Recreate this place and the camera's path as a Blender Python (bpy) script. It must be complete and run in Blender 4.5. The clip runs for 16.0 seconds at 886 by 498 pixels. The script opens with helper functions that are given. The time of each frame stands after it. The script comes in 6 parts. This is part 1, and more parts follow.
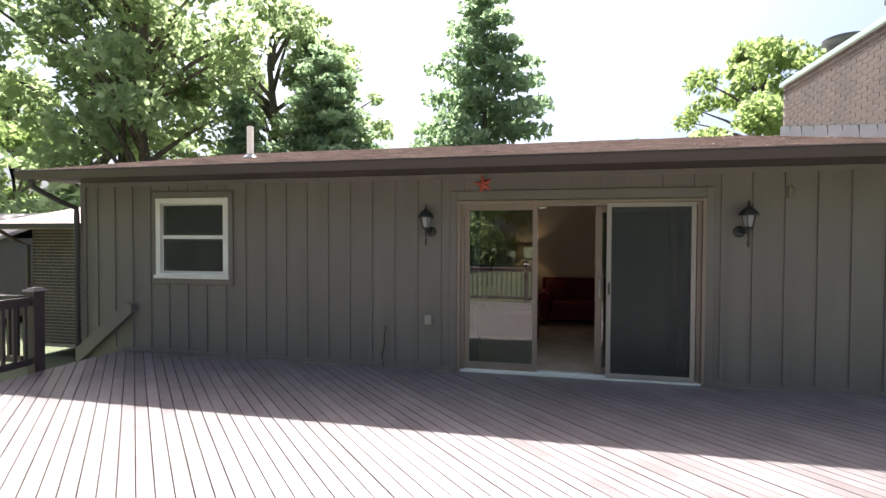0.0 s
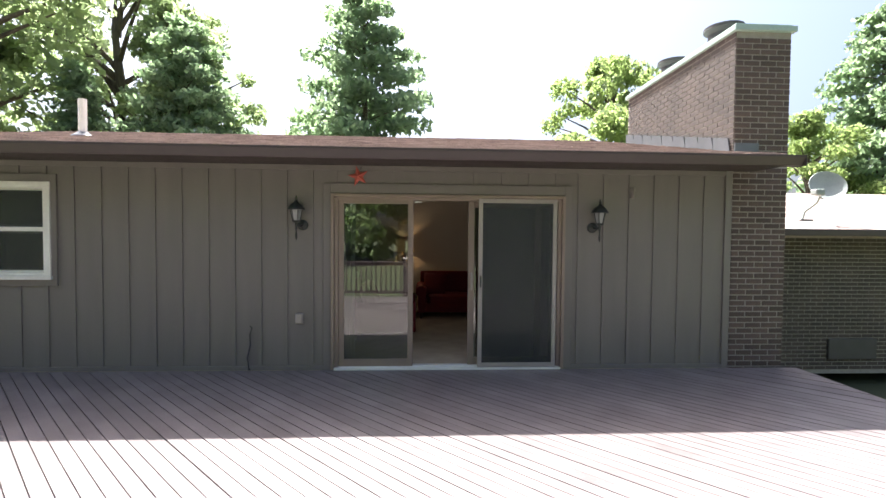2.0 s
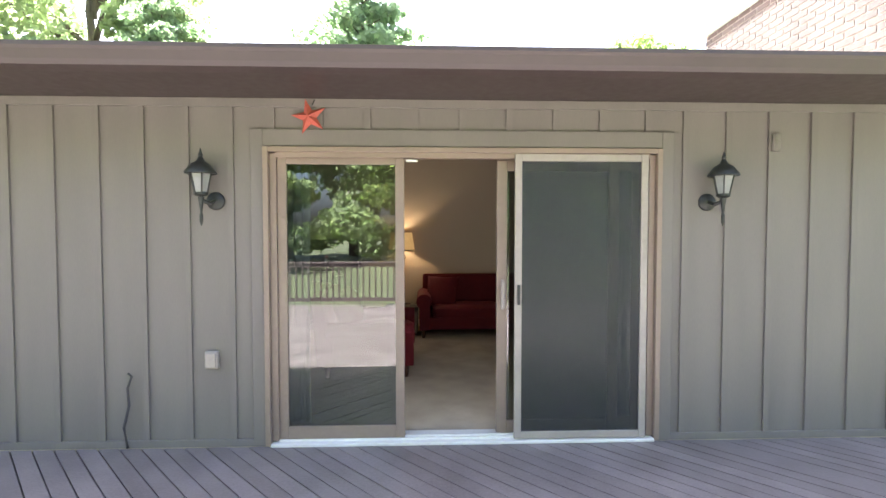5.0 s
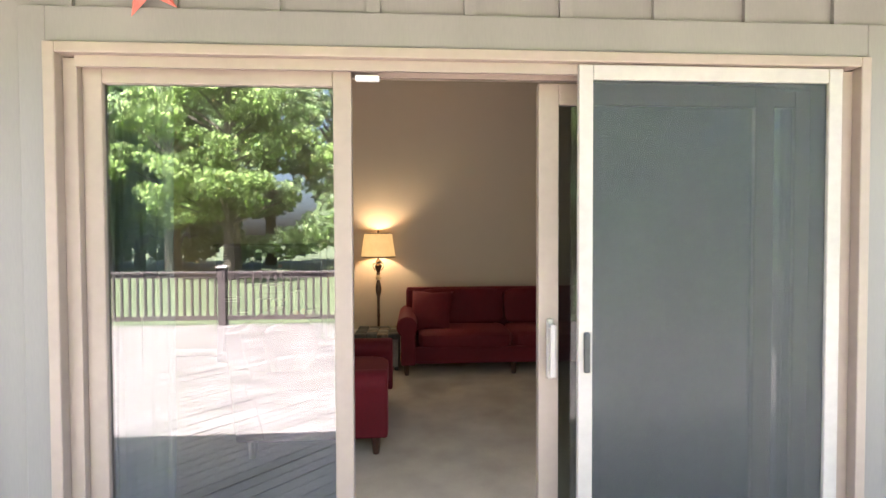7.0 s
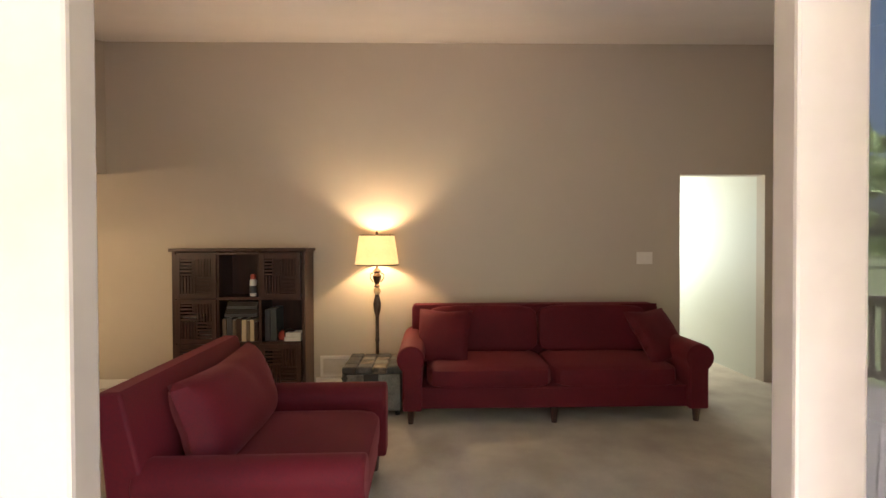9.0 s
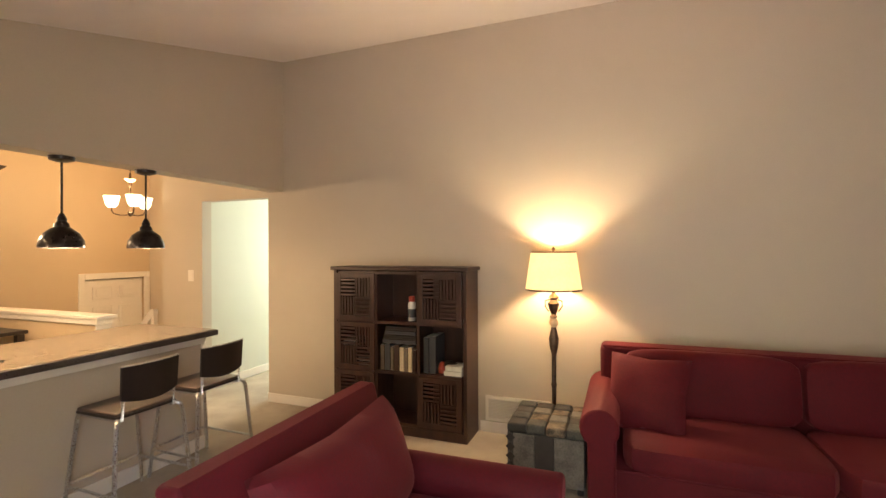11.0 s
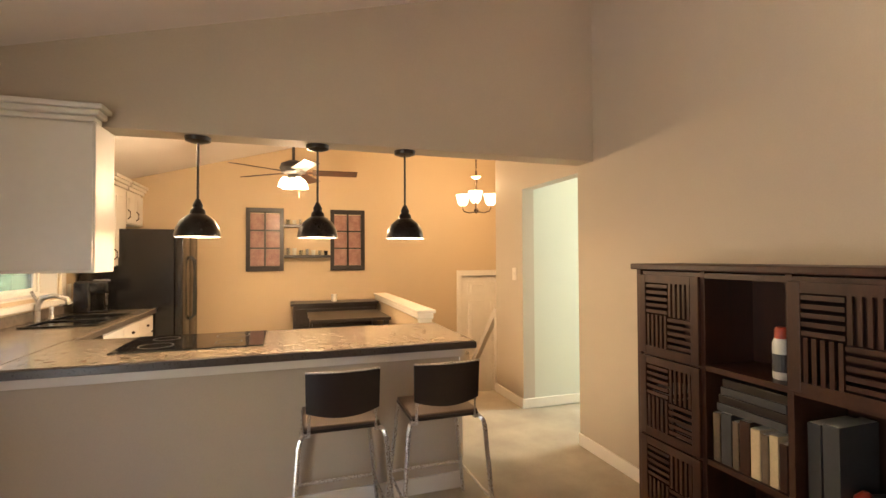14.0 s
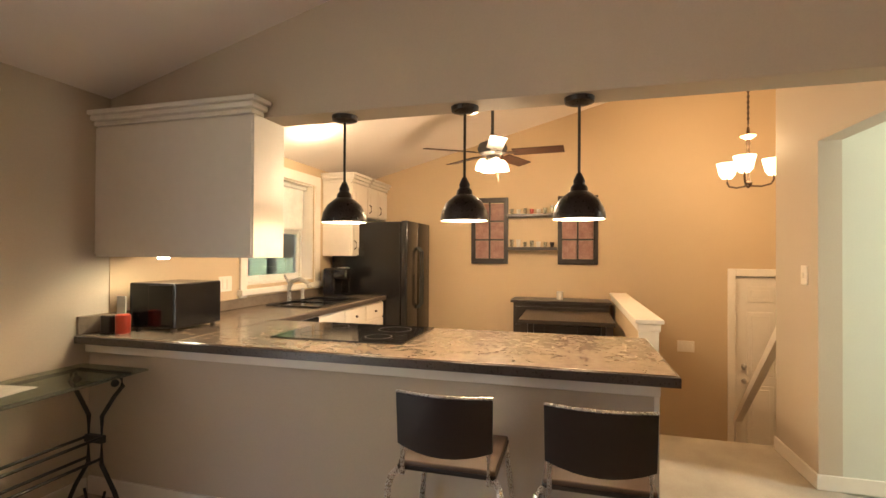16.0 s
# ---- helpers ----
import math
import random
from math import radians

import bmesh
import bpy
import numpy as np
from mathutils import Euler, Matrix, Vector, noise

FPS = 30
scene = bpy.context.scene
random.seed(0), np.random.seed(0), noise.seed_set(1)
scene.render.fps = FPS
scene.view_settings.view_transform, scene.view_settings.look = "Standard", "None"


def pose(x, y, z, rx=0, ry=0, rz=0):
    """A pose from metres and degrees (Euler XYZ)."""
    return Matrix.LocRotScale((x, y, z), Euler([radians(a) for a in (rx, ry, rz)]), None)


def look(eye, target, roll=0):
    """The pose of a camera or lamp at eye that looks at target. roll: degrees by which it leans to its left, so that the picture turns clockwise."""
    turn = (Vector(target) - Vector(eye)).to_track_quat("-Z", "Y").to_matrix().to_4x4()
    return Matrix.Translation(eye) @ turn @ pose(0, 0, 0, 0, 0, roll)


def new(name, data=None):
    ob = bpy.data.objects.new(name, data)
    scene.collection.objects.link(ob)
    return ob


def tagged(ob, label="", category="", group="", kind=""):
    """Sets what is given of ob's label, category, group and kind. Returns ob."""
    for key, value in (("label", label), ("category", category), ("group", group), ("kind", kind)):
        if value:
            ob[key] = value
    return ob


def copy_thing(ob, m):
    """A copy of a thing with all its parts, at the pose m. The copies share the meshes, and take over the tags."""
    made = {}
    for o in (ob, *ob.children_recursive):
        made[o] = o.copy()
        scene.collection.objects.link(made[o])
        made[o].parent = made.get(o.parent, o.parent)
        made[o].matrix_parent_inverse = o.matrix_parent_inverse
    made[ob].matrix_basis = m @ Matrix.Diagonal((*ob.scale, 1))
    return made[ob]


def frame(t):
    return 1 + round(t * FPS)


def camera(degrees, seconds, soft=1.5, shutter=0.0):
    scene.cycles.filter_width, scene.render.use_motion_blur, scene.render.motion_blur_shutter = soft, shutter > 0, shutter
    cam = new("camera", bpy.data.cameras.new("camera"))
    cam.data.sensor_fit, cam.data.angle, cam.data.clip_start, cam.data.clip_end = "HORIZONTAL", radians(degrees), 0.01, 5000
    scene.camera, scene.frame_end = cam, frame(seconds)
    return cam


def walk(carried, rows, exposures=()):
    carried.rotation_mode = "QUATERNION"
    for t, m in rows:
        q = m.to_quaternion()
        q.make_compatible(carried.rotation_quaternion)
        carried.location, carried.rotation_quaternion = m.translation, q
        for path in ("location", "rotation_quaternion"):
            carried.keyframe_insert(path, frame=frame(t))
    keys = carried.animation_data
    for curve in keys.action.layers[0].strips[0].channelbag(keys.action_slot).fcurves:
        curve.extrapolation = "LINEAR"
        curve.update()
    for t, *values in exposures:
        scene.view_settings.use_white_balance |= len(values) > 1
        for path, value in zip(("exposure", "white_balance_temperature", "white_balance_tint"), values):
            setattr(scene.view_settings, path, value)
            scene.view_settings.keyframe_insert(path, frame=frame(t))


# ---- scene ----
cam = camera(87.0, 16.0)
PATH = [
    (0, (-0.428, -5.62, 1.603), (-0.825, -3.66, 1.563), 0.2),
    (0.5, (-0.345, -5.6, 1.608), (-0.571, -3.613, 1.559), 0.3),
    (1, (-0.328, -5.583, 1.624), (-0.414, -3.586, 1.564), 0.5),
    (1.5, (-0.336, -5.562, 1.619), (-0.31, -3.563, 1.557), 0.5),
    (2, (-0.352, -5.519, 1.609), (-0.251, -3.522, 1.545), 0.5),
    (2.5, (-0.347, -5.354, 1.587), (-0.24, -3.358, 1.518), 0.3),
    (3, (-0.314, -5.017, 1.53), (-0.215, -3.021, 1.462), 0.1),
    (3.5, (-0.285, -4.641, 1.516), (-0.216, -2.643, 1.45), 0.0),
    (3.7, (-0.306, -4.471, 1.514), (-0.237, -2.474, 1.446), 0.0),
    (6, (-0.239, -2.389, 1.441), (-0.162, -0.391, 1.389), 0.0),
    (6.5, (-0.232, -2.005, 1.432), (-0.129, -0.008, 1.388), -0.1),
    (7, (-0.208, -1.596, 1.443), (-0.093, 0.4, 1.397), -0.2),
    (7.5, (-0.187, -1.234, 1.437), (-0.059, 0.762, 1.395), -0.2),
    (8, (-0.144, -0.864, 1.41), (-0.02, 1.132, 1.378), 0.1),
    (8.2, (-0.143, -0.75, 1.414), (-0.015, 1.245, 1.381), -0.0),
    (10.3, (-0.085, 0.109, 1.501), (-0.495, 2.067, 1.509), -0.3),
    (10.5, (-0.1, 0.192, 1.517), (-0.6, 2.129, 1.528), -0.2),
    (11, (-0.183, 0.488, 1.517), (-0.899, 2.355, 1.524), -0.3),
    (11.5, (-0.249, 0.716, 1.509), (-1.201, 2.474, 1.524), -0.5),
    (12, (-0.303, 1.021, 1.49), (-1.467, 2.647, 1.508), -0.5),
    (12.5, (-0.333, 1.328, 1.493), (-1.684, 2.803, 1.507), -0.6),
    (13, (-0.394, 1.62, 1.462), (-1.956, 2.869, 1.475), -0.5),
    (13.5, (-0.446, 1.901, 1.447), (-2.196, 2.871, 1.475), -0.5),
    (14, (-0.477, 2.167, 1.423), (-2.375, 2.795, 1.459), -0.3),
    (14.5, (-0.589, 2.401, 1.392), (-2.57, 2.675, 1.42), -0.1),
    (15, (-0.744, 2.597, 1.376), (-2.743, 2.544, 1.4), -0.1),
    (15.5, (-0.939, 2.74, 1.382), (-2.909, 2.394, 1.399), 0.2),
    (16, (-1.156, 2.847, 1.385), (-3.084, 2.316, 1.403), 0.3),
]
walk(cam, [(t, look(eye, target, roll)) for t, eye, target, roll in PATH], exposures=[(0, 2.0, 6050, 10), (1.2, 2.15, 6050, 10), (3.6, 2.35, 6100, 10), (6.0, 4.75, 5950, 9), (8.0, 4.8, 5950, 10), (10.0, 6.0, 6250, 12), (12, 5.75, 6300, 12), (14, 5.95, 6300, 12), (16, 5.8, 6250, 12)])
# world, sun, exposure
SUN_TO = Vector((-0.22, 0.45, 1.0)).normalized()
world = bpy.data.worlds.new("sky")
scene.world = world
world.use_nodes = True
wn = world.node_tree
sky = wn.nodes.new("ShaderNodeTexSky")
sky.sky_type, sky.sun_disc = "NISHITA", False
sky.sun_elevation, sky.sun_rotation = math.asin(SUN_TO.z), math.atan2(SUN_TO.x, SUN_TO.y)
sky.air_density, sky.dust_density = 0.8, 7.0
wn.nodes["Background"].inputs[1].default_value = 0.075
wn.links.new(sky.outputs[0], wn.nodes["Background"].inputs[0])
sun = new("sun", bpy.data.lights.new("sun", "SUN"))
sun.data.energy, sun.data.angle, sun.data.color = 5.0, radians(0.6), (1.0, 0.95, 0.87)
sun.matrix_world = look(SUN_TO * 30, (0, 0, 0))


# ---- material helpers ----
def mat(name, c, c2=None, rough=0.6, metal=0.0, scale=8.0, bump=0.15, fine=0.0, stretch=(1, 1, 1), piece=0.0, spec=0.5, dist=0.01):
    """Two-scale noise between two colours, with relief, roughness spread and a shift per piece."""
    m = bpy.data.materials.new(name)
    m.use_nodes = True
    nt, b = m.node_tree, m.node_tree.nodes["Principled BSDF"]
    c2 = c2 or tuple(v * 0.82 for v in c)
    tc = nt.nodes.new("ShaderNodeTexCoord")
    mp = nt.nodes.new("ShaderNodeMapping")
    mp.inputs["Scale"].default_value = stretch
    nt.links.new(tc.outputs["Object"], mp.inputs[0])
    n1, n2 = nt.nodes.new("ShaderNodeTexNoise"), nt.nodes.new("ShaderNodeTexNoise")
    n1.inputs["Scale"].default_value, n1.inputs["Detail"].default_value = scale, 5
    n2.inputs["Scale"].default_value, n2.inputs["Detail"].default_value = fine or scale * 9, 3
    nt.links.new(mp.outputs[0], n1.inputs[0]), nt.links.new(mp.outputs[0], n2.inputs[0])
    add = nt.nodes.new("ShaderNodeMix")
    add.inputs[0].default_value = 0.4
    nt.links.new(n1.outputs[0], add.inputs[2]), nt.links.new(n2.outputs[0], add.inputs[3])
    ramp = nt.nodes.new("ShaderNodeValToRGB")
    ramp.color_ramp.elements[0].position, ramp.color_ramp.elements[1].position = 0.36, 0.64
    ramp.color_ramp.elements[0].color, ramp.color_ramp.elements[1].color = (*c2, 1), (*c, 1)
    nt.links.new(add.outputs[0], ramp.inputs[0])
    out = ramp.outputs[0]
    if piece:
        info, mr, hs = nt.nodes.new("ShaderNodeObjectInfo"), nt.nodes.new("ShaderNodeMapRange"), nt.nodes.new("ShaderNodeHueSaturation")
        mr.inputs[3].default_value, mr.inputs[4].default_value = 1 - piece, 1 + piece
        nt.links.new(info.outputs["Random"], mr.inputs[0]), nt.links.new(mr.outputs[0], hs.inputs["Value"]), nt.links.new(out, hs.inputs["Color"])
        out = hs.outputs[0]
    nt.links.new(out, b.inputs["Base Color"])
    r = nt.nodes.new("ShaderNodeMapRange")
    r.inputs[3].default_value, r.inputs[4].default_value = max(rough - 0.1, 0.02), min(rough + 0.1, 1)
    nt.links.new(n2.outputs[0], r.inputs[0]), nt.links.new(r.outputs[0], b.inputs["Roughness"])
    b.inputs["Metallic"].default_value, b.inputs["Specular IOR Level"].default_value = metal, spec
    if bump:
        bp = nt.nodes.new("ShaderNodeBump")
        bp.inputs["Strength"].default_value, bp.inputs["Distance"].default_value = bump, dist
        nt.links.new(add.outputs[0], bp.inputs["Height"]), nt.links.new(bp.outputs[0], b.inputs["Normal"])
    return m


def glow(name, c, strength, base=(0.8, 0.8, 0.8)):
    m = mat(name, base, bump=0)
    b = m.node_tree.nodes["Principled BSDF"]
    b.inputs["Emission Color"].default_value, b.inputs["Emission Strength"].default_value = (*c, 1), strength
    return m


def leafy(name, c, c2):
    m = mat(name, c, c2, rough=0.5, scale=0.5, fine=3.0, bump=0, spec=0.3)
    nt, b = m.node_tree, m.node_tree.nodes["Principled BSDF"]
    tr, mix = nt.nodes.new("ShaderNodeBsdfTranslucent"), nt.nodes.new("ShaderNodeMixShader")
    tr.inputs[0].default_value = (c[0] * 2.3, c[1] * 2.3, c[2] * 2.0, 1)
    mix.inputs[0].default_value = 0.6
    nt.links.new(b.outputs[0], mix.inputs[1]), nt.links.new(tr.outputs[0], mix.inputs[2])
    nt.links.new(mix.outputs[0], nt.nodes["Material Output"].inputs[0])
    return m


def pane(name, tint, gloss, rough=0.0, colour=(1, 1, 1)):
    """Clear pane: a share of mirror, the rest seen through."""
    m = bpy.data.materials.new(name)
    m.use_nodes = True
    nt = m.node_tree
    g, t, mix = nt.nodes.new("ShaderNodeBsdfGlossy"), nt.nodes.new("ShaderNodeBsdfTransparent"), nt.nodes.new("ShaderNodeMixShader")
    g.inputs["Roughness"].default_value, g.inputs["Color"].default_value = rough, (*colour, 1)
    t.inputs[0].default_value, mix.inputs[0].default_value = (*tint, 1), gloss
    nt.links.new(t.outputs[0], mix.inputs[1]), nt.links.new(g.outputs[0], mix.inputs[2])
    nt.links.new(mix.outputs[0], nt.nodes["Material Output"].inputs[0])
    return m


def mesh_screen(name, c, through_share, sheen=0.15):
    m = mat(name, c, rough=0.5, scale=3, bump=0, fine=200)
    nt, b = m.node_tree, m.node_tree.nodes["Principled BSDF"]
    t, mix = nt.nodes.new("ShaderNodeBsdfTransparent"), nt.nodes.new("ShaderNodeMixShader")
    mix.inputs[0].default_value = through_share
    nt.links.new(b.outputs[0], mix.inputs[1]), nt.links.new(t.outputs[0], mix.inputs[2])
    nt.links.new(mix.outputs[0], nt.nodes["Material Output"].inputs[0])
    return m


SIDING = mat("siding_paint", (0.19, 0.17, 0.148), (0.162, 0.145, 0.126), rough=0.6, scale=1.2, fine=40, bump=0.12, stretch=(4, 4, 0.6))
FASCIA = mat("brown_trim_paint", (0.064, 0.046, 0.042), rough=0.45, scale=2, bump=0.08)
DOORTAN = mat("tan_door_frame", (0.27, 0.205, 0.16), (0.23, 0.175, 0.135), rough=0.4, scale=3, bump=0.03)
SCREENFR = mat("pale_screen_frame", (0.37, 0.325, 0.28), rough=0.4, scale=3, bump=0.03)
VINYL = mat("white_vinyl", (0.8, 0.78, 0.72), (0.7, 0.68, 0.62), rough=0.4, scale=3, bump=0.03)
DECK = mat("deck_stain", (0.235, 0.20, 0.197), (0.145, 0.122, 0.12), spec=0.8, rough=0.34, scale=3, fine=60, bump=0.35, stretch=(1, 1, 1), piece=0.12)
RAILW = mat("rail_stain", (0.075, 0.055, 0.055), rough=0.5, scale=5, bump=0.2)
CAPW = mat("post_cap", (0.42, 0.36, 0.34), rough=0.5, scale=6, bump=0.1)
BRICK = mat("dark_brick", (0.115, 0.078, 0.062), (0.062, 0.046, 0.04), rough=0.85, scale=12, bump=0.5, piece=0.28)
BRICKM = mat("brown_brick_wall", (0.10, 0.077, 0.066), (0.045, 0.037, 0.034), rough=0.85, scale=2.6, fine=30, bump=0.5)
MORTAR = mat("mortar", (0.36, 0.33, 0.29), (0.26, 0.24, 0.21), rough=0.95, scale=14, bump=0.5)
SHINGLE = mat("asphalt_shingle", (0.42, 0.33, 0.29), (0.20, 0.15, 0.13), rough=0.9, scale=3.0, fine=45, bump=0.5)
COPPER = mat("green_copper_cap", (0.36, 0.47, 0.42), rough=0.5, scale=4, bump=0.1)
FLASH = mat("lead_flashing", (0.2, 0.21, 0.23), rough=0.4, metal=0.6, scale=6, bump=0.2)
IRON = mat("flue_iron", (0.07, 0.065, 0.065), rough=0.6, scale=8, bump=0.2)
BLACKMET = mat("weathered_black_metal", (0.045, 0.05, 0.045), (0.03, 0.03, 0.028), rough=0.45, metal=0.3, scale=20, bump=0.2)
FROST = mat("frosted_lantern_glass", (0.30, 0.31, 0.29), rough=0.12, scale=10, bump=0.05)
REDSTAR = mat("faded_red_star", (0.55, 0.13, 0.09), (0.42, 0.09, 0.06), rough=0.6, scale=14, bump=0.2)
GRASS = mat("lawn", (0.092, 0.104, 0.05), (0.052, 0.062, 0.03), rough=0.9, scale=0.6, fine=22, bump=0.6, dist=0.05)
BARK = mat("bark", (0.16, 0.13, 0.10), (0.07, 0.055, 0.045), rough=0.95, scale=4, bump=0.8, stretch=(3, 3, 0.5), dist=0.04)
LEAF = leafy("maple_leaves", (0.2, 0.245, 0.14), (0.10, 0.13, 0.07))
LEAFB = leafy("bright_leaves", (0.17, 0.215, 0.09), (0.09, 0.13, 0.045))
NEEDLE = leafy("pine_needles", (0.165, 0.22, 0.14), (0.09, 0.13, 0.08))
WALLP = mat("beige_wall_paint", (0.525, 0.445, 0.34), (0.49, 0.412, 0.315), rough=0.62, scale=0.8, fine=120, bump=0.1, dist=0.003)
WALLK = mat("gold_wall_paint", (0.56, 0.425, 0.27), (0.52, 0.395, 0.25), rough=0.6, scale=0.8, fine=120, bump=0.1, dist=0.003)
WALLH = mat("pale_green_paint", (0.62, 0.62, 0.52), (0.58, 0.58, 0.49), rough=0.6, scale=0.8, fine=120, bump=0.1, dist=0.003)
CEIL = mat("ceiling_paint", (0.82, 0.75, 0.70), (0.78, 0.71, 0.66), rough=0.9, scale=2, fine=150, bump=0.3, dist=0.004)
CARPET = mat("beige_carpet", (0.50, 0.435, 0.34), (0.35, 0.30, 0.232), rough=1.0, scale=3.0, fine=180, bump=0.9, dist=0.01, spec=0.1)
TRIMW = mat("white_trim_paint", (0.78, 0.72, 0.63), (0.74, 0.68, 0.59), rough=0.4, scale=2, bump=0.03)
CABW = mat("white_cabinet_paint", (0.76, 0.70, 0.62), (0.72, 0.66, 0.58), rough=0.38, scale=2, bump=0.04)
LAMTOP = mat("mottled_laminate", (0.225, 0.178, 0.132), (0.16, 0.124, 0.092), rough=0.22, scale=9, fine=30, bump=0)
EDGE = mat("dark_laminate_edge", (0.075, 0.06, 0.05), rough=0.3, scale=12, bump=0.05)
VELVET = mat("red_velvet", (0.105, 0.004, 0.009), (0.065, 0.0025, 0.006), rough=0.75, scale=2.2, fine=90, bump=0.3, dist=0.006, spec=0.25)
for _m in (VELVET,):
    _b = _m.node_tree.nodes["Principled BSDF"]
    _b.inputs["Sheen Weight"].default_value, _b.inputs["Sheen Tint"].default_value = 0.2, (0.8, 0.2, 0.2, 1)
DWOOD = mat("dark_walnut_stain", (0.058, 0.021, 0.011), (0.03, 0.012, 0.007), rough=0.4, scale=3, fine=50, bump=0.15, stretch=(6, 6, 0.8))
BLACKW = mat("black_brown_wood", (0.022, 0.015, 0.012), rough=0.35, scale=6, bump=0.08)
SEATW = mat("brown_plywood_seat", (0.10, 0.065, 0.045), rough=0.4, scale=4, bump=0.06, stretch=(1, 5, 1))
CHROME = mat("silver_tube", (0.62, 0.6, 0.57), (0.6, 0.58, 0.55), rough=0.28, metal=0.9, scale=20, bump=0)
BLACKAPP = mat("black_appliance", (0.012, 0.011, 0.012), rough=0.22, scale=4, bump=0.03)
BLACKGL = mat("black_glass", (0.008, 0.008, 0.009), rough=0.05, scale=3, bump=0)
BRONZE = mat("antique_bronze", (0.13, 0.085, 0.055), (0.06, 0.04, 0.03), rough=0.35, metal=0.75, scale=25, bump=0.1)
PENDANT = mat("oiled_bronze_shade", (0.03, 0.023, 0.02), rough=0.3, metal=0.6, scale=10, bump=0.04)
INNERW = mat("white_enamel", (0.8, 0.78, 0.72), rough=0.4, scale=10, bump=0)
PARCH = mat("parchment", (0.62, 0.5, 0.32), rough=0.7, scale=10, bump=0.05)
PAPERW = mat("white_paper", (0.7, 0.67, 0.6), rough=0.7, scale=20, bump=0.05)
REDP = mat("red_plastic", (0.42, 0.05, 0.025), rough=0.35, scale=8, bump=0.03)
GREYP = mat("grey_book_cover", (0.055, 0.055, 0.06), rough=0.5, scale=8, bump=0.05)
TANB = mat("tan_book_cover", (0.17, 0.12, 0.075), (0.09, 0.07, 0.05), rough=0.6, scale=9, bump=0.05)
PINKG = mat("pink_mottled_glass", (0.36, 0.21, 0.17), (0.25, 0.13, 0.11), rough=0.25, scale=16, bump=0.1)
WICKER = mat("patch_dark", (0.045, 0.04, 0.035), rough=0.8, scale=20, bump=0.4)
PATCHC = mat("patch_cream", (0.24, 0.18, 0.12), (0.03, 0.027, 0.022), rough=0.85, scale=20, bump=0.4)
PATCHP = mat("patch_pale_floral", (0.20, 0.185, 0.155), (0.09, 0.085, 0.07), rough=0.85, scale=11, bump=0.4)
PATCHG = mat("patch_grey_floral", (0.10, 0.095, 0.082), (0.022, 0.026, 0.025), rough=0.85, scale=9, bump=0.4)
CURTAIN = mat("sheer_curtain", (0.62, 0.62, 0.58), rough=0.8, scale=5, bump=0.2)
DOORGLASS = pane("door_glass", (0.52, 0.56, 0.54), 0.115)
# grey tint in this glass holds down the overbright outdoor view
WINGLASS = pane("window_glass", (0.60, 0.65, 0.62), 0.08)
TABLEGL = pane("table_glass", (0.70, 0.76, 0.72), 0.16)
CUPGL = pane("cup_glass", (0.85, 0.87, 0.85), 0.2)
# dark see-through sheet, added at the kitchen window to dim the outdoors
WINDIM = mesh_screen("window_dimmer", (0.035, 0.04, 0.035), 0.36)
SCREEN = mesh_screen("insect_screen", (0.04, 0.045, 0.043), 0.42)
SHADE = glow("lit_parchment_shade", (1.0, 0.56, 0.19), 0.034, (0.6, 0.45, 0.24))
BULB = glow("lit_bulb", (1.0, 0.72, 0.40), 0.5)
OPAL = glow("lit_opal_glass", (1.0, 0.72, 0.38), 0.11)
LED = glow("lit_downlight", (1.0, 0.80, 0.55), 0.35)
DISHG = mat("grey_dish", (0.36, 0.39, 0.36), rough=0.5, scale=5, bump=0.05)


# ---- mesh helpers ----
def abox(bm, a, b, bev=0.0, seg=2, m=None):
    r = bmesh.ops.create_cube(bm, size=1)
    vs = r["verts"]
    for v in vs:
        v.co = Vector([a[i] + (v.co[i] + 0.5) * (b[i] - a[i]) for i in range(3)])
    if bev:
        es = list({e for v in vs for e in v.link_edges})
        res = bmesh.ops.bevel(bm, geom=es, offset=bev, segments=seg, profile=0.5, affect="EDGES")
        vs = list({v for f in res["faces"] for v in f.verts} | {v for v in vs if v.is_valid})
    if m is not None:
        bmesh.ops.transform(bm, matrix=m, verts=vs)
    return vs


def tube(bm, pts, r, n=8, r2=None, caps=True):
    pts = [Vector(p) for p in pts]
    rings = []
    for i, p in enumerate(pts):
        d = (pts[min(i + 1, len(pts) - 1)] - pts[max(i - 1, 0)]).normalized()
        q = d.to_track_quat("Z", "Y")
        rr = r if r2 is None else r + (r2 - r) * i / (len(pts) - 1)
        rings.append([bm.verts.new(p + q @ Vector((rr * math.cos(2 * math.pi * k / n), rr * math.sin(2 * math.pi * k / n), 0))) for k in range(n)])
    for a, b in zip(rings, rings[1:]):
        for k in range(n):
            bm.faces.new((a[k], a[(k + 1) % n], b[(k + 1) % n], b[k]))
    if caps:
        bm.faces.new(rings[0][::-1]), bm.faces.new(rings[-1])


def lathe(bm, c, prof, n=20, caps=True):
    rings = [[bm.verts.new((c[0] + r * math.cos(2 * math.pi * k / n), c[1] + r * math.sin(2 * math.pi * k / n), c[2] + z)) for k in range(n)] for r, z in prof]
    for a, b in zip(rings, rings[1:]):
        for k in range(n):
            bm.faces.new((a[k], a[(k + 1) % n], b[(k + 1) % n], b[k]))
    if caps:
        bm.faces.new(rings[0][::-1]), bm.faces.new(rings[-1])


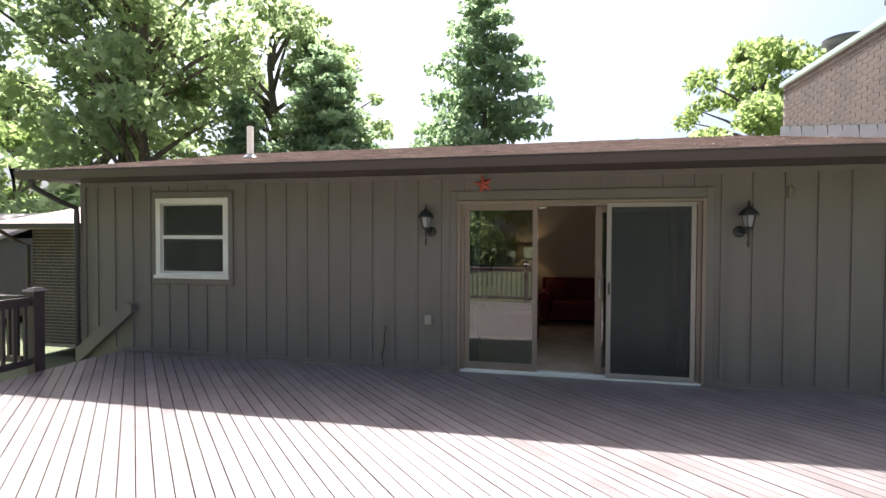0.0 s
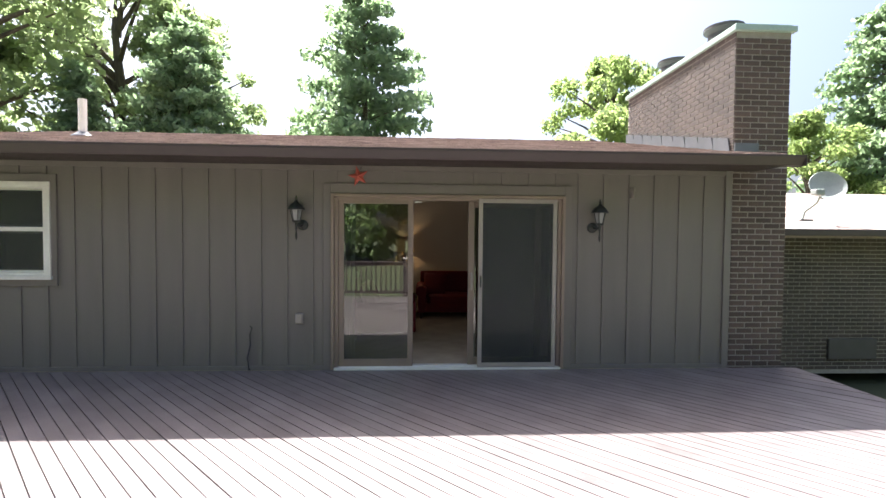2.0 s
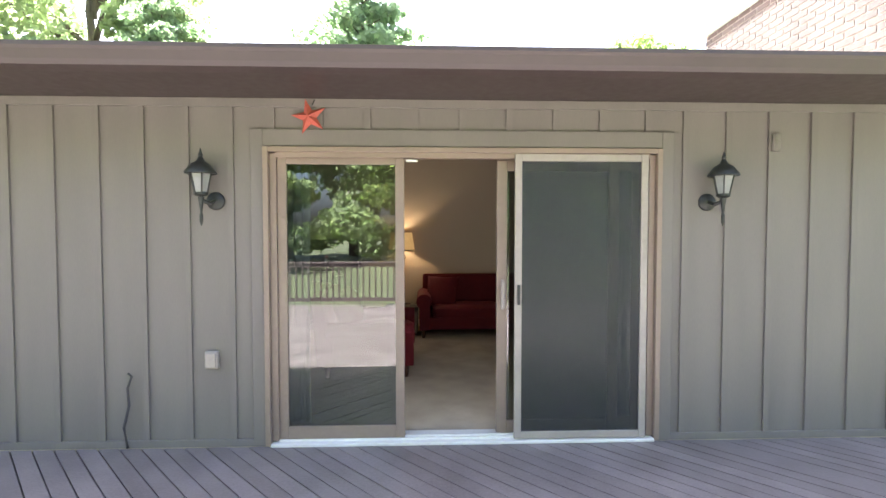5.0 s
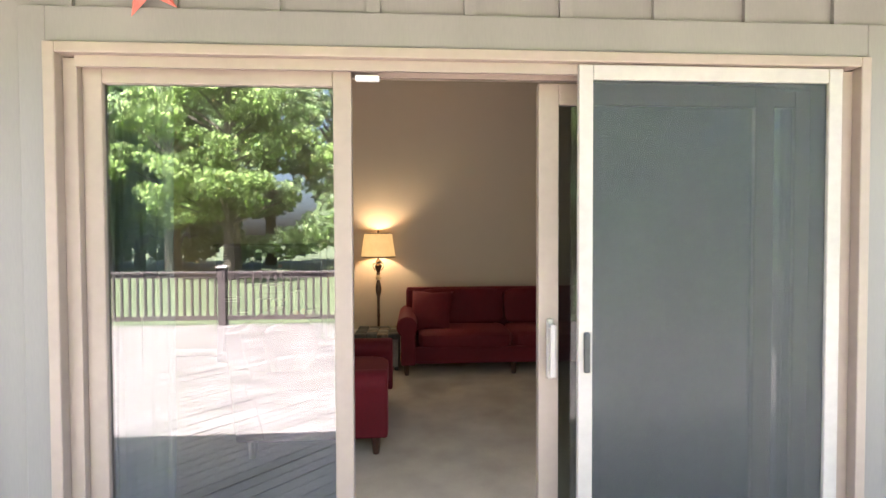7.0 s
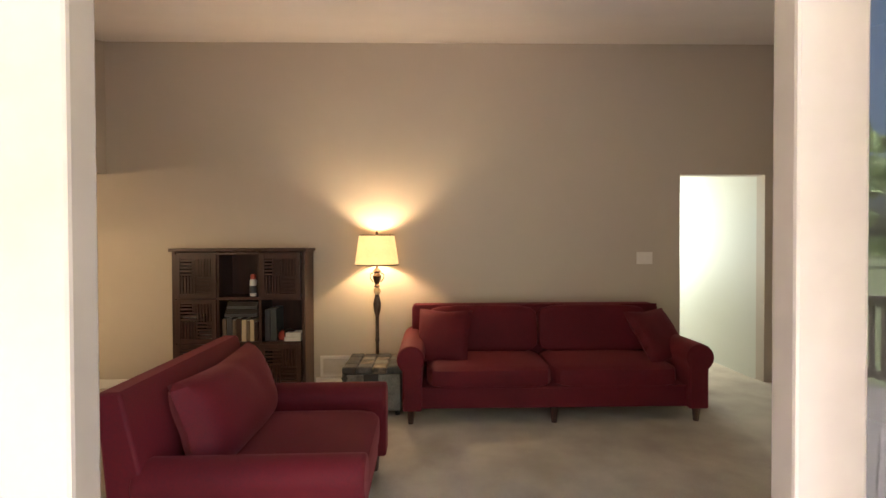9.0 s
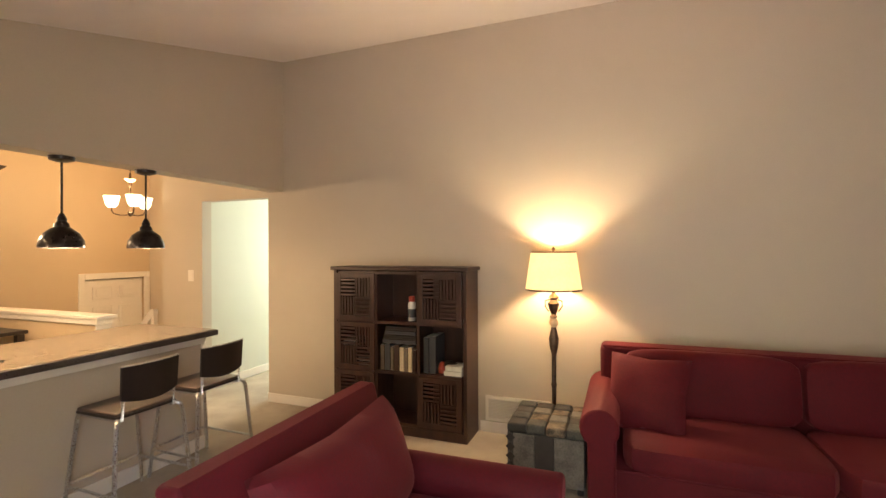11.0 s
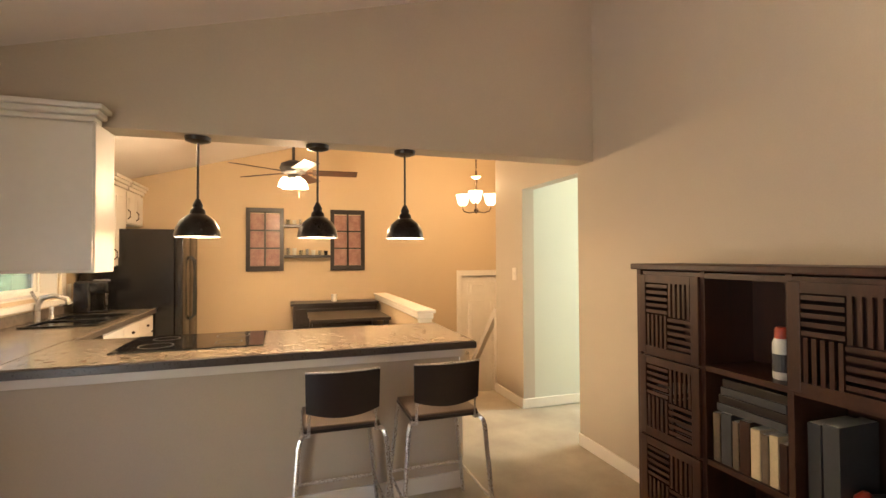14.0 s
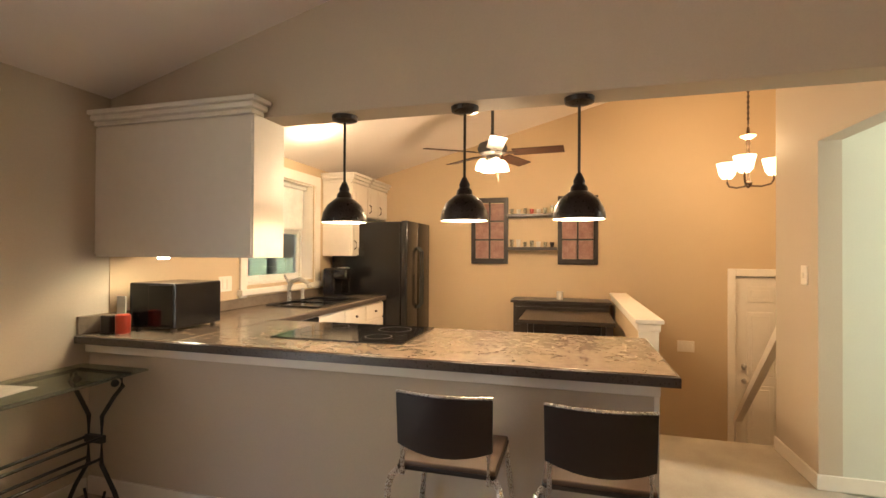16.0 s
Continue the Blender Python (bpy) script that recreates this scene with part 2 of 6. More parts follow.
def prism(bm, pts, axis, lo, hi):
    """A polygon in the other two axes, drawn out along one axis."""
    def at(p, v):
        return {"x": (v, p[0], p[1]), "y": (p[0], v, p[1]), "z": (p[0], p[1], v)}[axis]
    a, b = [bm.verts.new(at(p, lo)) for p in pts], [bm.verts.new(at(p, hi)) for p in pts]
    bm.faces.new(a), bm.faces.new(b[::-1])
    for i in range(len(pts)):
        j = (i + 1) % len(pts)
        bm.faces.new((a[j], a[i], b[i], b[j]))


def finish(bm, name, m, smooth=False):
    bmesh.ops.recalc_face_normals(bm, faces=bm.faces)
    me = bpy.data.meshes.new(name)
    bm.to_mesh(me)
    bm.free()
    me.materials.append(m)
    if smooth:
        me.shade_smooth()
        me.set_sharp_from_angle(angle=radians(38))
    return me


def under(ob, parent):
    if parent is not None:
        ob.parent = parent
        ob.matrix_parent_inverse = parent.matrix_basis.inverted() if parent.parent is None else (parent.parent.matrix_basis @ parent.matrix_parent_inverse @ parent.matrix_basis).inverted()
    return ob


def part(name, m, parent, *makes, smooth=False, label=""):
    bm = bmesh.new()
    for f in makes:
        f(bm)
    ob = under(new(name, finish(bm, name, m, smooth)), parent)
    return tagged(ob, label) if label else ob


def B(a, b, bev=0.0, seg=2, m=None):
    return lambda bm: abox(bm, a, b, bev, seg, m)


def T(pts, r, n=8, r2=None, caps=True):
    return lambda bm: tube(bm, pts, r, n, r2, caps)


def L(c, prof, n=20, caps=True):
    return lambda bm: lathe(bm, c, prof, n, caps)


def PR(pts, axis, lo, hi):
    return lambda bm: prism(bm, pts, axis, lo, hi)


def thing(name, at, label, category, group=""):
    e = new(name)
    e.empty_display_size = 0.1
    e.matrix_basis = Matrix.Translation(at)
    return tagged(e, label, category, group)


def setting(name, m, *makes, label="", category=""):
    return tagged(part(name, m, None, *makes), label, category, kind="structure")


def lamp(name, at, watts, colour, size=0.05):
    d = bpy.data.lights.new(name, "POINT")
    d.energy, d.color, d.shadow_soft_size = watts, colour, size
    o = new(name, d)
    o.location = at
    return o

# ---- large structure ----
YI, YB, YW = 0.18, 4.25, 4.37      # inner face of the deck wall, back wall faces
XR, XB, XBB, XK = 3.36, -3.32, -3.50, -6.80  # fireplace wall, header faces, kitchen end wall


def ceil_z(y):
    return 2.25 + 0.27 * y


def roof_z(y):
    return 2.50 + 0.225 * (y + 0.62)


ground = setting("ground", GRASS, B((-160, -160, -1.15), (160, 160, -0.92)), label="mown green lawn around the house", category="lawn")

# deck wall with door and window openings
wall_s = setting("wall_south", SIDING,
                 B((-6.92, 0, -0.6), (-5.60, YI - 0.02, 2.4)), B((-5.60, 0, -0.6), (-4.55, YI - 0.02, 1.10)), B((-5.60, 0, 2.10), (-4.55, YI - 0.02, 2.4)),
                 B((-4.55, 0, -0.6), (-1.40, YI - 0.02, 2.4)), B((-1.40, 0, 2.07), (1.40, YI - 0.02, 2.4)), B((-1.40, 0, -0.6), (1.40, YI - 0.02, -0.05)),
                 B((1.40, 0, -0.6), (3.43, YI - 0.02, 2.4)), label="grey-brown painted vertical board siding with battens", category="wall")
lining_s = setting("wall_south_lining", WALLP,
                   B((-3.32, YI - 0.018, 0), (-1.40, YI, 2.34)), B((-1.40, YI - 0.018, 2.07), (1.40, YI, 2.34)), B((1.40, YI - 0.018, 0), (XR, YI, 2.34)),
                   label="beige painted plaster around the sliding door", category="wall")
lining_k = setting("wall_south_kitchen", WALLK,
                   B((XK, YI - 0.018, 0), (-5.60, YI, 2.34)), B((-5.60, YI - 0.018, 0), (-4.55, YI, 1.10)), B((-5.60, YI - 0.018, 2.10), (-4.55, YI, 2.34)),
                   B((-4.55, YI - 0.018, 0), (-3.325, YI, 2.34)), label="golden beige painted kitchen wall", category="wall")
wall_n = setting("wall_north", WALLP,
                 B((-3.51, YB, 0), (2.34, YW, 3.45)), B((-4.40, YB, 2.06), (-3.51, YW, 3.45)), B((-4.99, YB, -1.2), (-4.40, YW, 3.45)), B((2.34, YB, 2.10), (3.2, YW, 3.45)), B((3.2, YB, 0), (XR, YW, 3.45)),
                 label="beige painted plaster back wall", category="wall")
wall_e = setting("wall_east", WALLP, PR([(YI, 0), (YW, 0), (YW, 3.45), (YI, 2.33)], "x", XR, XR + 0.06), label="beige painted side wall", category="wall")
header = setting("wall_header", WALLP, PR([(YI, 2.11), (YB, 2.11), (YB, 3.43), (YI, 2.33)], "x", XBB, XB), label="beige plaster header above the kitchen peninsula", category="wall")
wall_w = setting("wall_west", WALLK, PR([(YI, -1.2), (4.53, -1.2), (4.53, 3.48), (YI, 2.33)], "x", XK - 0.12, XK), PR([(4.53, 1.16), (5.36, 1.16), (5.36, 3.3), (4.53, 3.48)], "x", XK - 0.12, XK), B((XK - 0.12, 5.36, -1.2), (XK, 5.6, 3.25)),
                 label="golden beige kitchen end wall", category="wall")
stair_side = setting("wall_stair", WALLP, B((-6.8, 5.45, -1.2), (-4.99, 5.6, 3.25)), B((-4.99, YW, -1.2), (-4.87, 5.6, 3.25)), label="beige wall beside the stair", category="wall")
hall = setting("wall_hall", WALLH, B((-4.52, YW, 0), (-4.40, 7.6, 2.45)), B((-3.51, YW, 0), (-3.39, 6.4, 2.45)), B((-3.39, 6.28, 0), (2.2, 6.4, 2.45)), B((-4.40, 7.5, 0), (-3.2, 7.6, 0.9)),
               B((3.2, YW, 0), (3.3, 7.0, 2.45)), B((2.2, 6.9, 0), (3.2, 7.0, 0.9)), label="pale green painted hallway walls", category="wall")
hallceil = setting("ceiling_hall", CEIL, B((-4.52, YW, 2.45), (3.36, 7.6, 2.52)), label="flat white hallway ceiling", category="ceiling")
hallfloor = setting("floor_hall", CARPET, B((-4.52, YW, -0.1), (3.36, 7.6, 0.0)), label="beige carpet in the hallway", category="floor")
ceiling = setting("ceiling", CEIL, PR([(YI, ceil_z(YI)), (4.4, ceil_z(4.4)), (5.6, 3.17), (5.6, 3.22), (4.4, ceil_z(4.4) + 0.04), (YI, ceil_z(YI) + 0.1)], "x", XK - 0.1, XR + 0.06),
                  label="sloping matt white plaster ceiling", category="ceiling")
floor = setting("floor", CARPET, B((-5.04, -0.02, -0.1), (XR, YW, 0.012)), B((XK, YI, -0.1), (-5.04, 3.42, 0.012)), label="beige cut-pile carpet floor", category="floor")
for i in range(5):
    setting("stair_step", CARPET, B((-5.04 - 0.23 * (i + 1), 3.42, -1.2), (-5.04 - 0.23 * i, 5.45, -0.17 * (i + 1))), label="carpeted step down to the entry", category="step")
landing = setting("floor_landing", CARPET, B((XK, 3.42, -1.2), (-6.19, 5.45, -0.86)), label="carpeted entry landing", category="floor")

# baseboards
setting("baseboard", TRIMW, B((-3.51, YB - 0.015, 0.012), (-2.545, YB, 0.10), 0.004), B((-1.295, YB - 0.015, 0.012), (2.34, YB, 0.10), 0.004), B((-4.99, YB - 0.015, 0.012), (-4.40, YB, 0.10), 0.004),
        B((-4.40, YB - 0.015, 0.012), (-4.385, 7.5, 0.10), 0.004), B((-3.525, YB + 0.002, 0.0), (-3.51, 6.4, 0.10)), B((-3.19, YI, 0.012), (-1.45, YI + 0.015, 0.10), 0.004),
        label="white painted baseboard", category="baseboard")

# roof, soffit, gutter
setting("roof", SHINGLE, PR([(-0.6, roof_z(-0.6) - 0.01), (4.45, roof_z(4.45) - 0.01), (4.45, roof_z(4.45) - 0.14), (-0.6, roof_z(-0.6) - 0.10)], "x", -7.16, 3.43),
        PR([(4.45, roof_z(4.45)), (11, 2.1), (11, 1.95), (4.45, roof_z(4.45) - 0.14)], "x", -7.16, 3.43),
        PR([(-0.6, roof_z(-0.6) - 0.01), (0.0, roof_z(0.0) - 0.01), (0.0, roof_z(0) - 0.14), (-0.6, roof_z(-0.6) - 0.10)], "x", 3.43, 3.72), label="brown asphalt shingle roof", category="roof")
setting("soffit", FASCIA, B((-7.14, -0.60, 2.40), (3.72, -0.002, 2.44)), label="brown painted soffit", category="soffit")
eave = thing("gutter", (-1.7, -0.62, 2.4), "brown metal gutter along the roof edge", "gutter")
part("trough", FASCIA, eave, PR([(-0.60, 2.37), (-0.69, 2.375), (-0.705, 2.40), (-0.725, 2.445), (-0.735, 2.46), (-0.735, 2.482), (-0.715, 2.482), (-0.70, 2.46), (-0.60, 2.45)], "x", -7.16, 3.74))
part("end_cap", FASCIA, eave, B((3.741, -0.735, 2.37), (3.752, -0.6, 2.482), 0.003))
part("drip_edge", FASCIA, eave, B((-7.16, -0.64, 2.475), (3.74, -0.60, 2.49)))
part("downpipe", IRON, eave, T([(-6.98, -0.66, 2.37), (-6.98, -0.62, 2.28), (-6.96, -0.30, 2.12), (-6.94, -0.07, 2.04), (-6.95, -0.06, 1.9), (-6.95, -0.06, -0.5)], 0.035, 10), smooth=True)

# trim boards on the siding
setting("trim", SIDING, B((-1.47, -0.025, 0.0), (-1.385, -0.001, 2.19), 0.004), B((1.385, -0.025, 0.0), (1.47, -0.001, 2.19), 0.004), B((-1.385, -0.025, 2.075), (1.385, -0.001, 2.19), 0.004),
        B((-5.70, -0.028, 0.98), (-4.45, -0.001, 1.06), 0.004), B((-5.70, -0.028, 2.16), (-4.45, -0.001, 2.25), 0.004), B((-5.70, -0.028, 1.06), (-5.64, -0.001, 2.16)), B((-4.51, -0.028, 1.06), (-4.45, -0.001, 2.16)),
        B((-6.93, -0.02, -0.5), (-6.84, -0.001, 2.4), 0.003), B((3.35, -0.024, 0), (3.43, -0.001, 2.4), 0.003), B((-6.2, -0.022, 0.0), (-1.47, -0.001, 0.05), 0.003), B((1.47, -0.022, 0.0), (3.35, -0.001, 0.05), 0.003),
        B((-6.84, -0.02, 2.34), (3.35, -0.001, 2.399), 0.003), label="grey-brown casing and corner boards", category="trim")
skirt = setting("stair_skirt", SIDING, PR([(-6.88, -0.16), (-6.00, 0.56), (-6.00, 0.68), (-6.10, 0.70), (-6.95, 0.02), (-6.95, -0.16)], "y", -0.10, -0.022), label="slanting grey-brown skirt board against the siding", category="trim")


# ---- sliding door ----
def sash(parent, x0, x1, y0, y1, z0, z1, w, m, wb=None):
    wb = wb or w
    part("stile", m, parent, B((x0, y0, z0), (x0 + w, y1, z1), 0.004))
    part("stile", m, parent, B((x1 - w, y0, z0), (x1, y1, z1), 0.004))
    part("rail", m, parent, B((x0 + w, y0 + 0.002, z1 - w), (x1 - w, y1 - 0.002, z1), 0.003))
    part("rail", m, parent, B((x0 + w, y0 + 0.002, z0), (x1 - w, y1 - 0.002, z0 + wb), 0.003))


def glass(parent, a, b, m):
    o = part("pane", m, parent, B(a, b))
    o.visible_shadow = False
    return o


frame_d = thing("door_frame", (0, 0.06, 0), "tan metal frame of the sliding patio door", "door frame")
part("jamb", DOORTAN, frame_d, B((-1.382, -0.045, 0.012), (-1.345, 0.16, 2.07), 0.004), B((-1.345, -0.01, 0.03), (-1.30, 0.15, 2.03), 0.003))
part("jamb", DOORTAN, frame_d, B((1.345, -0.045, 0.012), (1.382, 0.16, 2.07), 0.004), B((1.30, -0.01, 0.03), (1.345, 0.15, 2.03), 0.003))
part("head", DOORTAN, frame_d, B((-1.345, -0.045, 2.035), (1.345, 0.16, 2.07), 0.004), B((-1.30, 0.055, 2.005), (1.30, 0.07, 2.035)), B((-1.30, -0.02, 2.0), (1.30, -0.008, 2.035)))
part("sill", VINYL, frame_d, B((-1.345, -0.05, 0.0), (1.345, 0.16, 0.022), 0.004), B((-1.30, 0.05, 0.02), (1.30, 0.06, 0.035)), B((-1.30, 0.0, 0.02), (1.30, 0.006, 0.035)), label="pale aluminium sill track")
fixed_l = thing("door_panel_fixed", (-0.87, 0.03, 0.03), "fixed clear glass patio door panel in a tan frame", "door panel")
sash(fixed_l, -1.30, -0.425, 0.012, 0.048, 0.03, 2.02, 0.062, DOORTAN, 0.09)
glass(fixed_l, (-1.24, 0.028, 0.11), (-0.485, 0.032, 1.96), DOORGLASS)
slider = thing("door_panel_sliding", (0.65, 0.09, 0.03), "open sliding glass door panel in a tan frame", "door panel")
sash(slider, 0.235, 1.125, 0.075, 0.11, 0.03, 2.0, 0.075, DOORTAN, 0.09)
glass(slider, (0.305, 0.09, 0.11), (1.055, 0.094, 1.94), DOORGLASS)
part("handle", SCREENFR, slider, B((0.263, 0.058, 0.93), (0.287, 0.075, 1.15), 0.006), B((0.267, 0.03, 0.95), (0.283, 0.06, 0.965), 0.004), B((0.267, 0.03, 1.115), (0.283, 0.06, 1.13), 0.004), B((0.263, 0.02, 0.945), (0.287, 0.034, 1.135), 0.006), label="cream pull handle")
fixed_r = thing("door_panel_fixed", (0.87, 0.13, 0.03), "fixed glass patio door panel behind the screen", "door panel")
sash(fixed_r, 0.425, 1.30, 0.115, 0.148, 0.03, 2.0, 0.062, DOORTAN, 0.09)
glass(fixed_r, (0.487, 0.13, 0.11), (1.238, 0.134, 1.94), DOORGLASS)
scr = thing("screen_door", (0.82, -0.02, 0.03), "sliding insect screen door with a pale frame", "screen door")
sash(scr, 0.345, 1.285, -0.035, -0.012, 0.03, 2.03, 0.05, SCREENFR)
o = part("mesh", SCREEN, scr, B((0.39, -0.024, 0.075), (1.24, -0.022, 1.985)), label="fine dark grey insect mesh")
part("latch", BLACKMET, scr, B((0.362, -0.048, 0.98), (0.384, -0.034, 1.12), 0.006))
sensor = thing("door_sensor", (-0.36, 0.05, 1.97), "small white alarm contact above the door", "sensor")
part("case", VINYL, sensor, B((-0.41, 0.0, 1.975), (-0.33, 0.02, 1.993), 0.003))


def curtain(x0, x1, y):
    c = thing("curtain", ((x0 + x1) / 2, y, 0.05), "gathered off-white sheer curtain beside the door glass", "curtain")
    bm = bmesh.new()
    n = 60
    top = [(x0 + (x1 - x0) * i / n, y + 0.025 * math.sin(i * 1.05) + 0.008 * math.sin(i * 2.7)) for i in range(n + 1)]
    a = [[bm.verts.new((px + 0.012 * math.sin(z * 2 + i), py, z)) for i, (px, py) in enumerate(top)] for z in (0.05, 0.7, 1.4, 2.05)]
    for r0, r1 in zip(a, a[1:]):
        for i in range(n):
            bm.faces.new((r0[i], r0[i + 1], r1[i + 1], r1[i]))
    ob = under(new("cloth", finish(bm, "cloth", CURTAIN, True)), c)
    so = ob.modifiers.new("thick", "SOLIDIFY")
    so.thickness = 0.004
    part("rod", BRONZE, c, T([(x0 - 0.05, y, 2.10), (x1 + 0.05, y, 2.10)], 0.012))


curtain(-1.45, -1.14, 0.26)
curtain(1.12, 1.5, 0.26)

# kitchen window
win = thing("window", (-5.07, 0.02, 1.06), "white vinyl double-hung kitchen window", "window")
sash(win, -5.64, -4.51, -0.045, 0.05, 1.06, 2.16, 0.075, VINYL)
part("meeting_rail", VINYL, win, B((-5.565, -0.02, 1.60), (-4.585, 0.04, 1.65), 0.004))
sash(win, -5.565, -4.585, -0.005, 0.03, 1.135, 1.61, 0.035, VINYL)
sash(win, -5.565, -4.585, 0.01, 0.045, 1.64, 2.085, 0.035, VINYL)
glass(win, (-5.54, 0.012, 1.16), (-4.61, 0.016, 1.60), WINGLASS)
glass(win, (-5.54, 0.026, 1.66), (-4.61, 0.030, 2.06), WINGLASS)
part("sill", VINYL, win, B((-5.66, -0.07, 1.055), (-4.49, -0.03, 1.10), 0.006))
part("casing", TRIMW, win, B((-5.72, YI, 1.0), (-5.62, YI + 0.02, 2.2), 0.004), B((-4.53, YI, 1.0), (-4.45, YI + 0.02, 2.2), 0.004), B((-5.72, YI, 2.10), (-4.45, YI + 0.022, 2.2), 0.004), B((-5.74, YI, 1.02), (-4.43, YI + 0.05, 1.07), 0.006),
     B((-5.598, 0.052, 1.102), (-5.585, YI - 0.001, 2.098)), B((-4.565, 0.052, 1.102), (-4.552, YI - 0.001, 2.098)), B((-5.585, 0.052, 2.085), (-4.565, YI - 0.001, 2.098)), B((-5.585, 0.052, 1.102), (-4.565, YI - 0.001, 1.115)), label="white painted inner casing")
# added sheet outside the panes, no real screen; darkens the daylit view
o = part("insect_screen", WINDIM, win, B((-5.54, -0.012, 1.16), (-4.61, -0.010, 2.06)), label="added dark see-through sheet dimming the view outside")
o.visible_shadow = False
blind = thing("roller_blind", (-5.07, 0.1, 2.05), "white half-drawn roller blind in the window", "blind")
part("fabric", INNERW, blind, B((-5.53, 0.10, 1.62), (-4.62, 0.104, 2.05)))
part("roll", INNERW, blind, T([(-5.55, 0.11, 2.06), (-4.60, 0.11, 2.06)], 0.025))


# ---- wall lanterns, star, outlet ----
def lantern(x):
    s = thing("wall_lantern", (x, -0.001, 1.78), "weathered black metal wall lantern with pale glass panes", "lantern", "lanterns beside the patio door")
    k = 0.045 if x < 0 else -0.045
    part("back_plate", BLACKMET, s, lambda bm: lathe(bm, (0, 0, 0), [(0.062, 0), (0.06, 0.012), (0.045, 0.022), (0.02, 0.03)], 20) or bmesh.ops.transform(bm, matrix=Matrix.Translation((x + k, -0.002, 1.70)) @ Matrix.Rotation(radians(90), 4, "X"), verts=bm.verts), smooth=True)
    part("arm", BLACKMET, s, T([(x + k, -0.03, 1.70), (x + k * 0.8, -0.08, 1.68), (x, -0.11, 1.70), (x, -0.12, 1.74)], 0.014, 8), smooth=True)
    c = (x, -0.12, 0)
    part("glass", FROST, s, L(c, [(0.038, 1.745), (0.065, 1.87)], 6), label="clear bevelled glass")
    part("cage", BLACKMET, s, *[T([(x + 0.04 * math.cos(a), -0.12 + 0.04 * math.sin(a), 1.74), (x + 0.068 * math.cos(a), -0.12 + 0.068 * math.sin(a), 1.875)], 0.005, 5) for a in [i * math.pi / 3 for i in range(6)]],
         L(c, [(0.03, 1.725), (0.045, 1.735), (0.045, 1.75), (0.03, 1.752)], 12))
    part("cap", BLACKMET, s, L(c, [(0.098, 1.872), (0.098, 1.882), (0.06, 1.935), (0.028, 1.955), (0.02, 1.97), (0.012, 1.985), (0.016, 1.995), (0.008, 2.02), (0.002, 2.04)], 12), smooth=True)
    part("tail", BLACKMET, s, L(c, [(0.003, 1.53), (0.012, 1.56), (0.012, 1.60), (0.007, 1.62), (0.014, 1.68), (0.02, 1.72)], 10), smooth=True)


lantern(-1.755)
lantern(1.765)
star = thing("wall_star", (-1.065, -0.03, 2.2), "faded red metal barn star hung above the door", "star")


def star_mesh(bm):
    ring = [bm.verts.new((-1.065 + (0.125 if i % 2 == 0 else 0.048) * math.sin(i * math.pi / 5 - 0.22), -0.03, 2.27 + (0.125 if i % 2 == 0 else 0.048) * math.cos(i * math.pi / 5 - 0.22))) for i in range(10)]
    tip, back = bm.verts.new((-1.065, -0.075, 2.27)), bm.verts.new((-1.065, -0.027, 2.27))
    for i in range(10):
        bm.faces.new((ring[i], ring[(i + 1) % 10], tip)), bm.faces.new((ring[(i + 1) % 10], ring[i], back))


part("star", REDSTAR, star, star_mesh)
part("hook", BLACKMET, star, T([(-1.03, -0.001, 2.385), (-1.03, -0.03, 2.385), (-1.045, -0.035, 2.35)], 0.004, 5))
outl = thing("outdoor_outlet", (-1.74, 0, 0.6), "grey weatherproof outlet cover on the siding", "outlet")
part("box", SCREENFR, outl, B((-1.79, -0.04, 0.55), (-1.70, -0.002, 0.67), 0.008), B((-1.78, -0.052, 0.56), (-1.71, -0.04, 0.66), 0.006))
cable = thing("loose_cable", (-2.330, -0.03, 0.0), "black cable rising from the deck along the wall", "cable")
part("wire", IRON, cable, T([(-2.320, -0.03, 0.005), (-2.340, -0.035, 0.15), (-2.305, -0.03, 0.3), (-2.310, -0.035, 0.42), (-2.290, -0.02, 0.50), (-2.315, -0.02, 0.52)], 0.009, 6), smooth=True)
flood = thing("wall_sensor", (2.2, 0, 2.13), "small round painted sensor on the siding", "sensor")
part("disc", SIDING, flood, L((2.2, -0.015, 2.06), [(0.03, 0.0), (0.035, 0.06), (0.03, 0.12)], 12))

# ---- deck ----
DX0, DX1, DY0 = -6.30, 4.30, -6.45
deck = setting("deck", RAILW, B((DX0, DY0, -0.25), (DX1, -0.05, -0.045)), B((DX0, DY0 - 0.03, -0.3), (DX1, DY0, -0.02)), B((DX0 - 0.03, DY0, -0.3), (DX0, -0.05, -0.02)), B((DX1, DY0, -0.3), (DX1 + 0.03, -0.05, -0.02)),
               label="dark brown stained timber deck with diagonal boards", category="deck")


def rail_post(parent, x, y):
    part("post", RAILW, parent, B((x - 0.062, y - 0.062, -0.3), (x + 0.062, y + 0.062, 0.96), 0.006))
    part("cap", CAPW, parent, B((x - 0.085, y - 0.085, 0.96), (x + 0.085, y + 0.085, 0.985), 0.006), B((x - 0.06, y - 0.06, 0.985), (x + 0.06, y + 0.06, 1.005), 0.012))


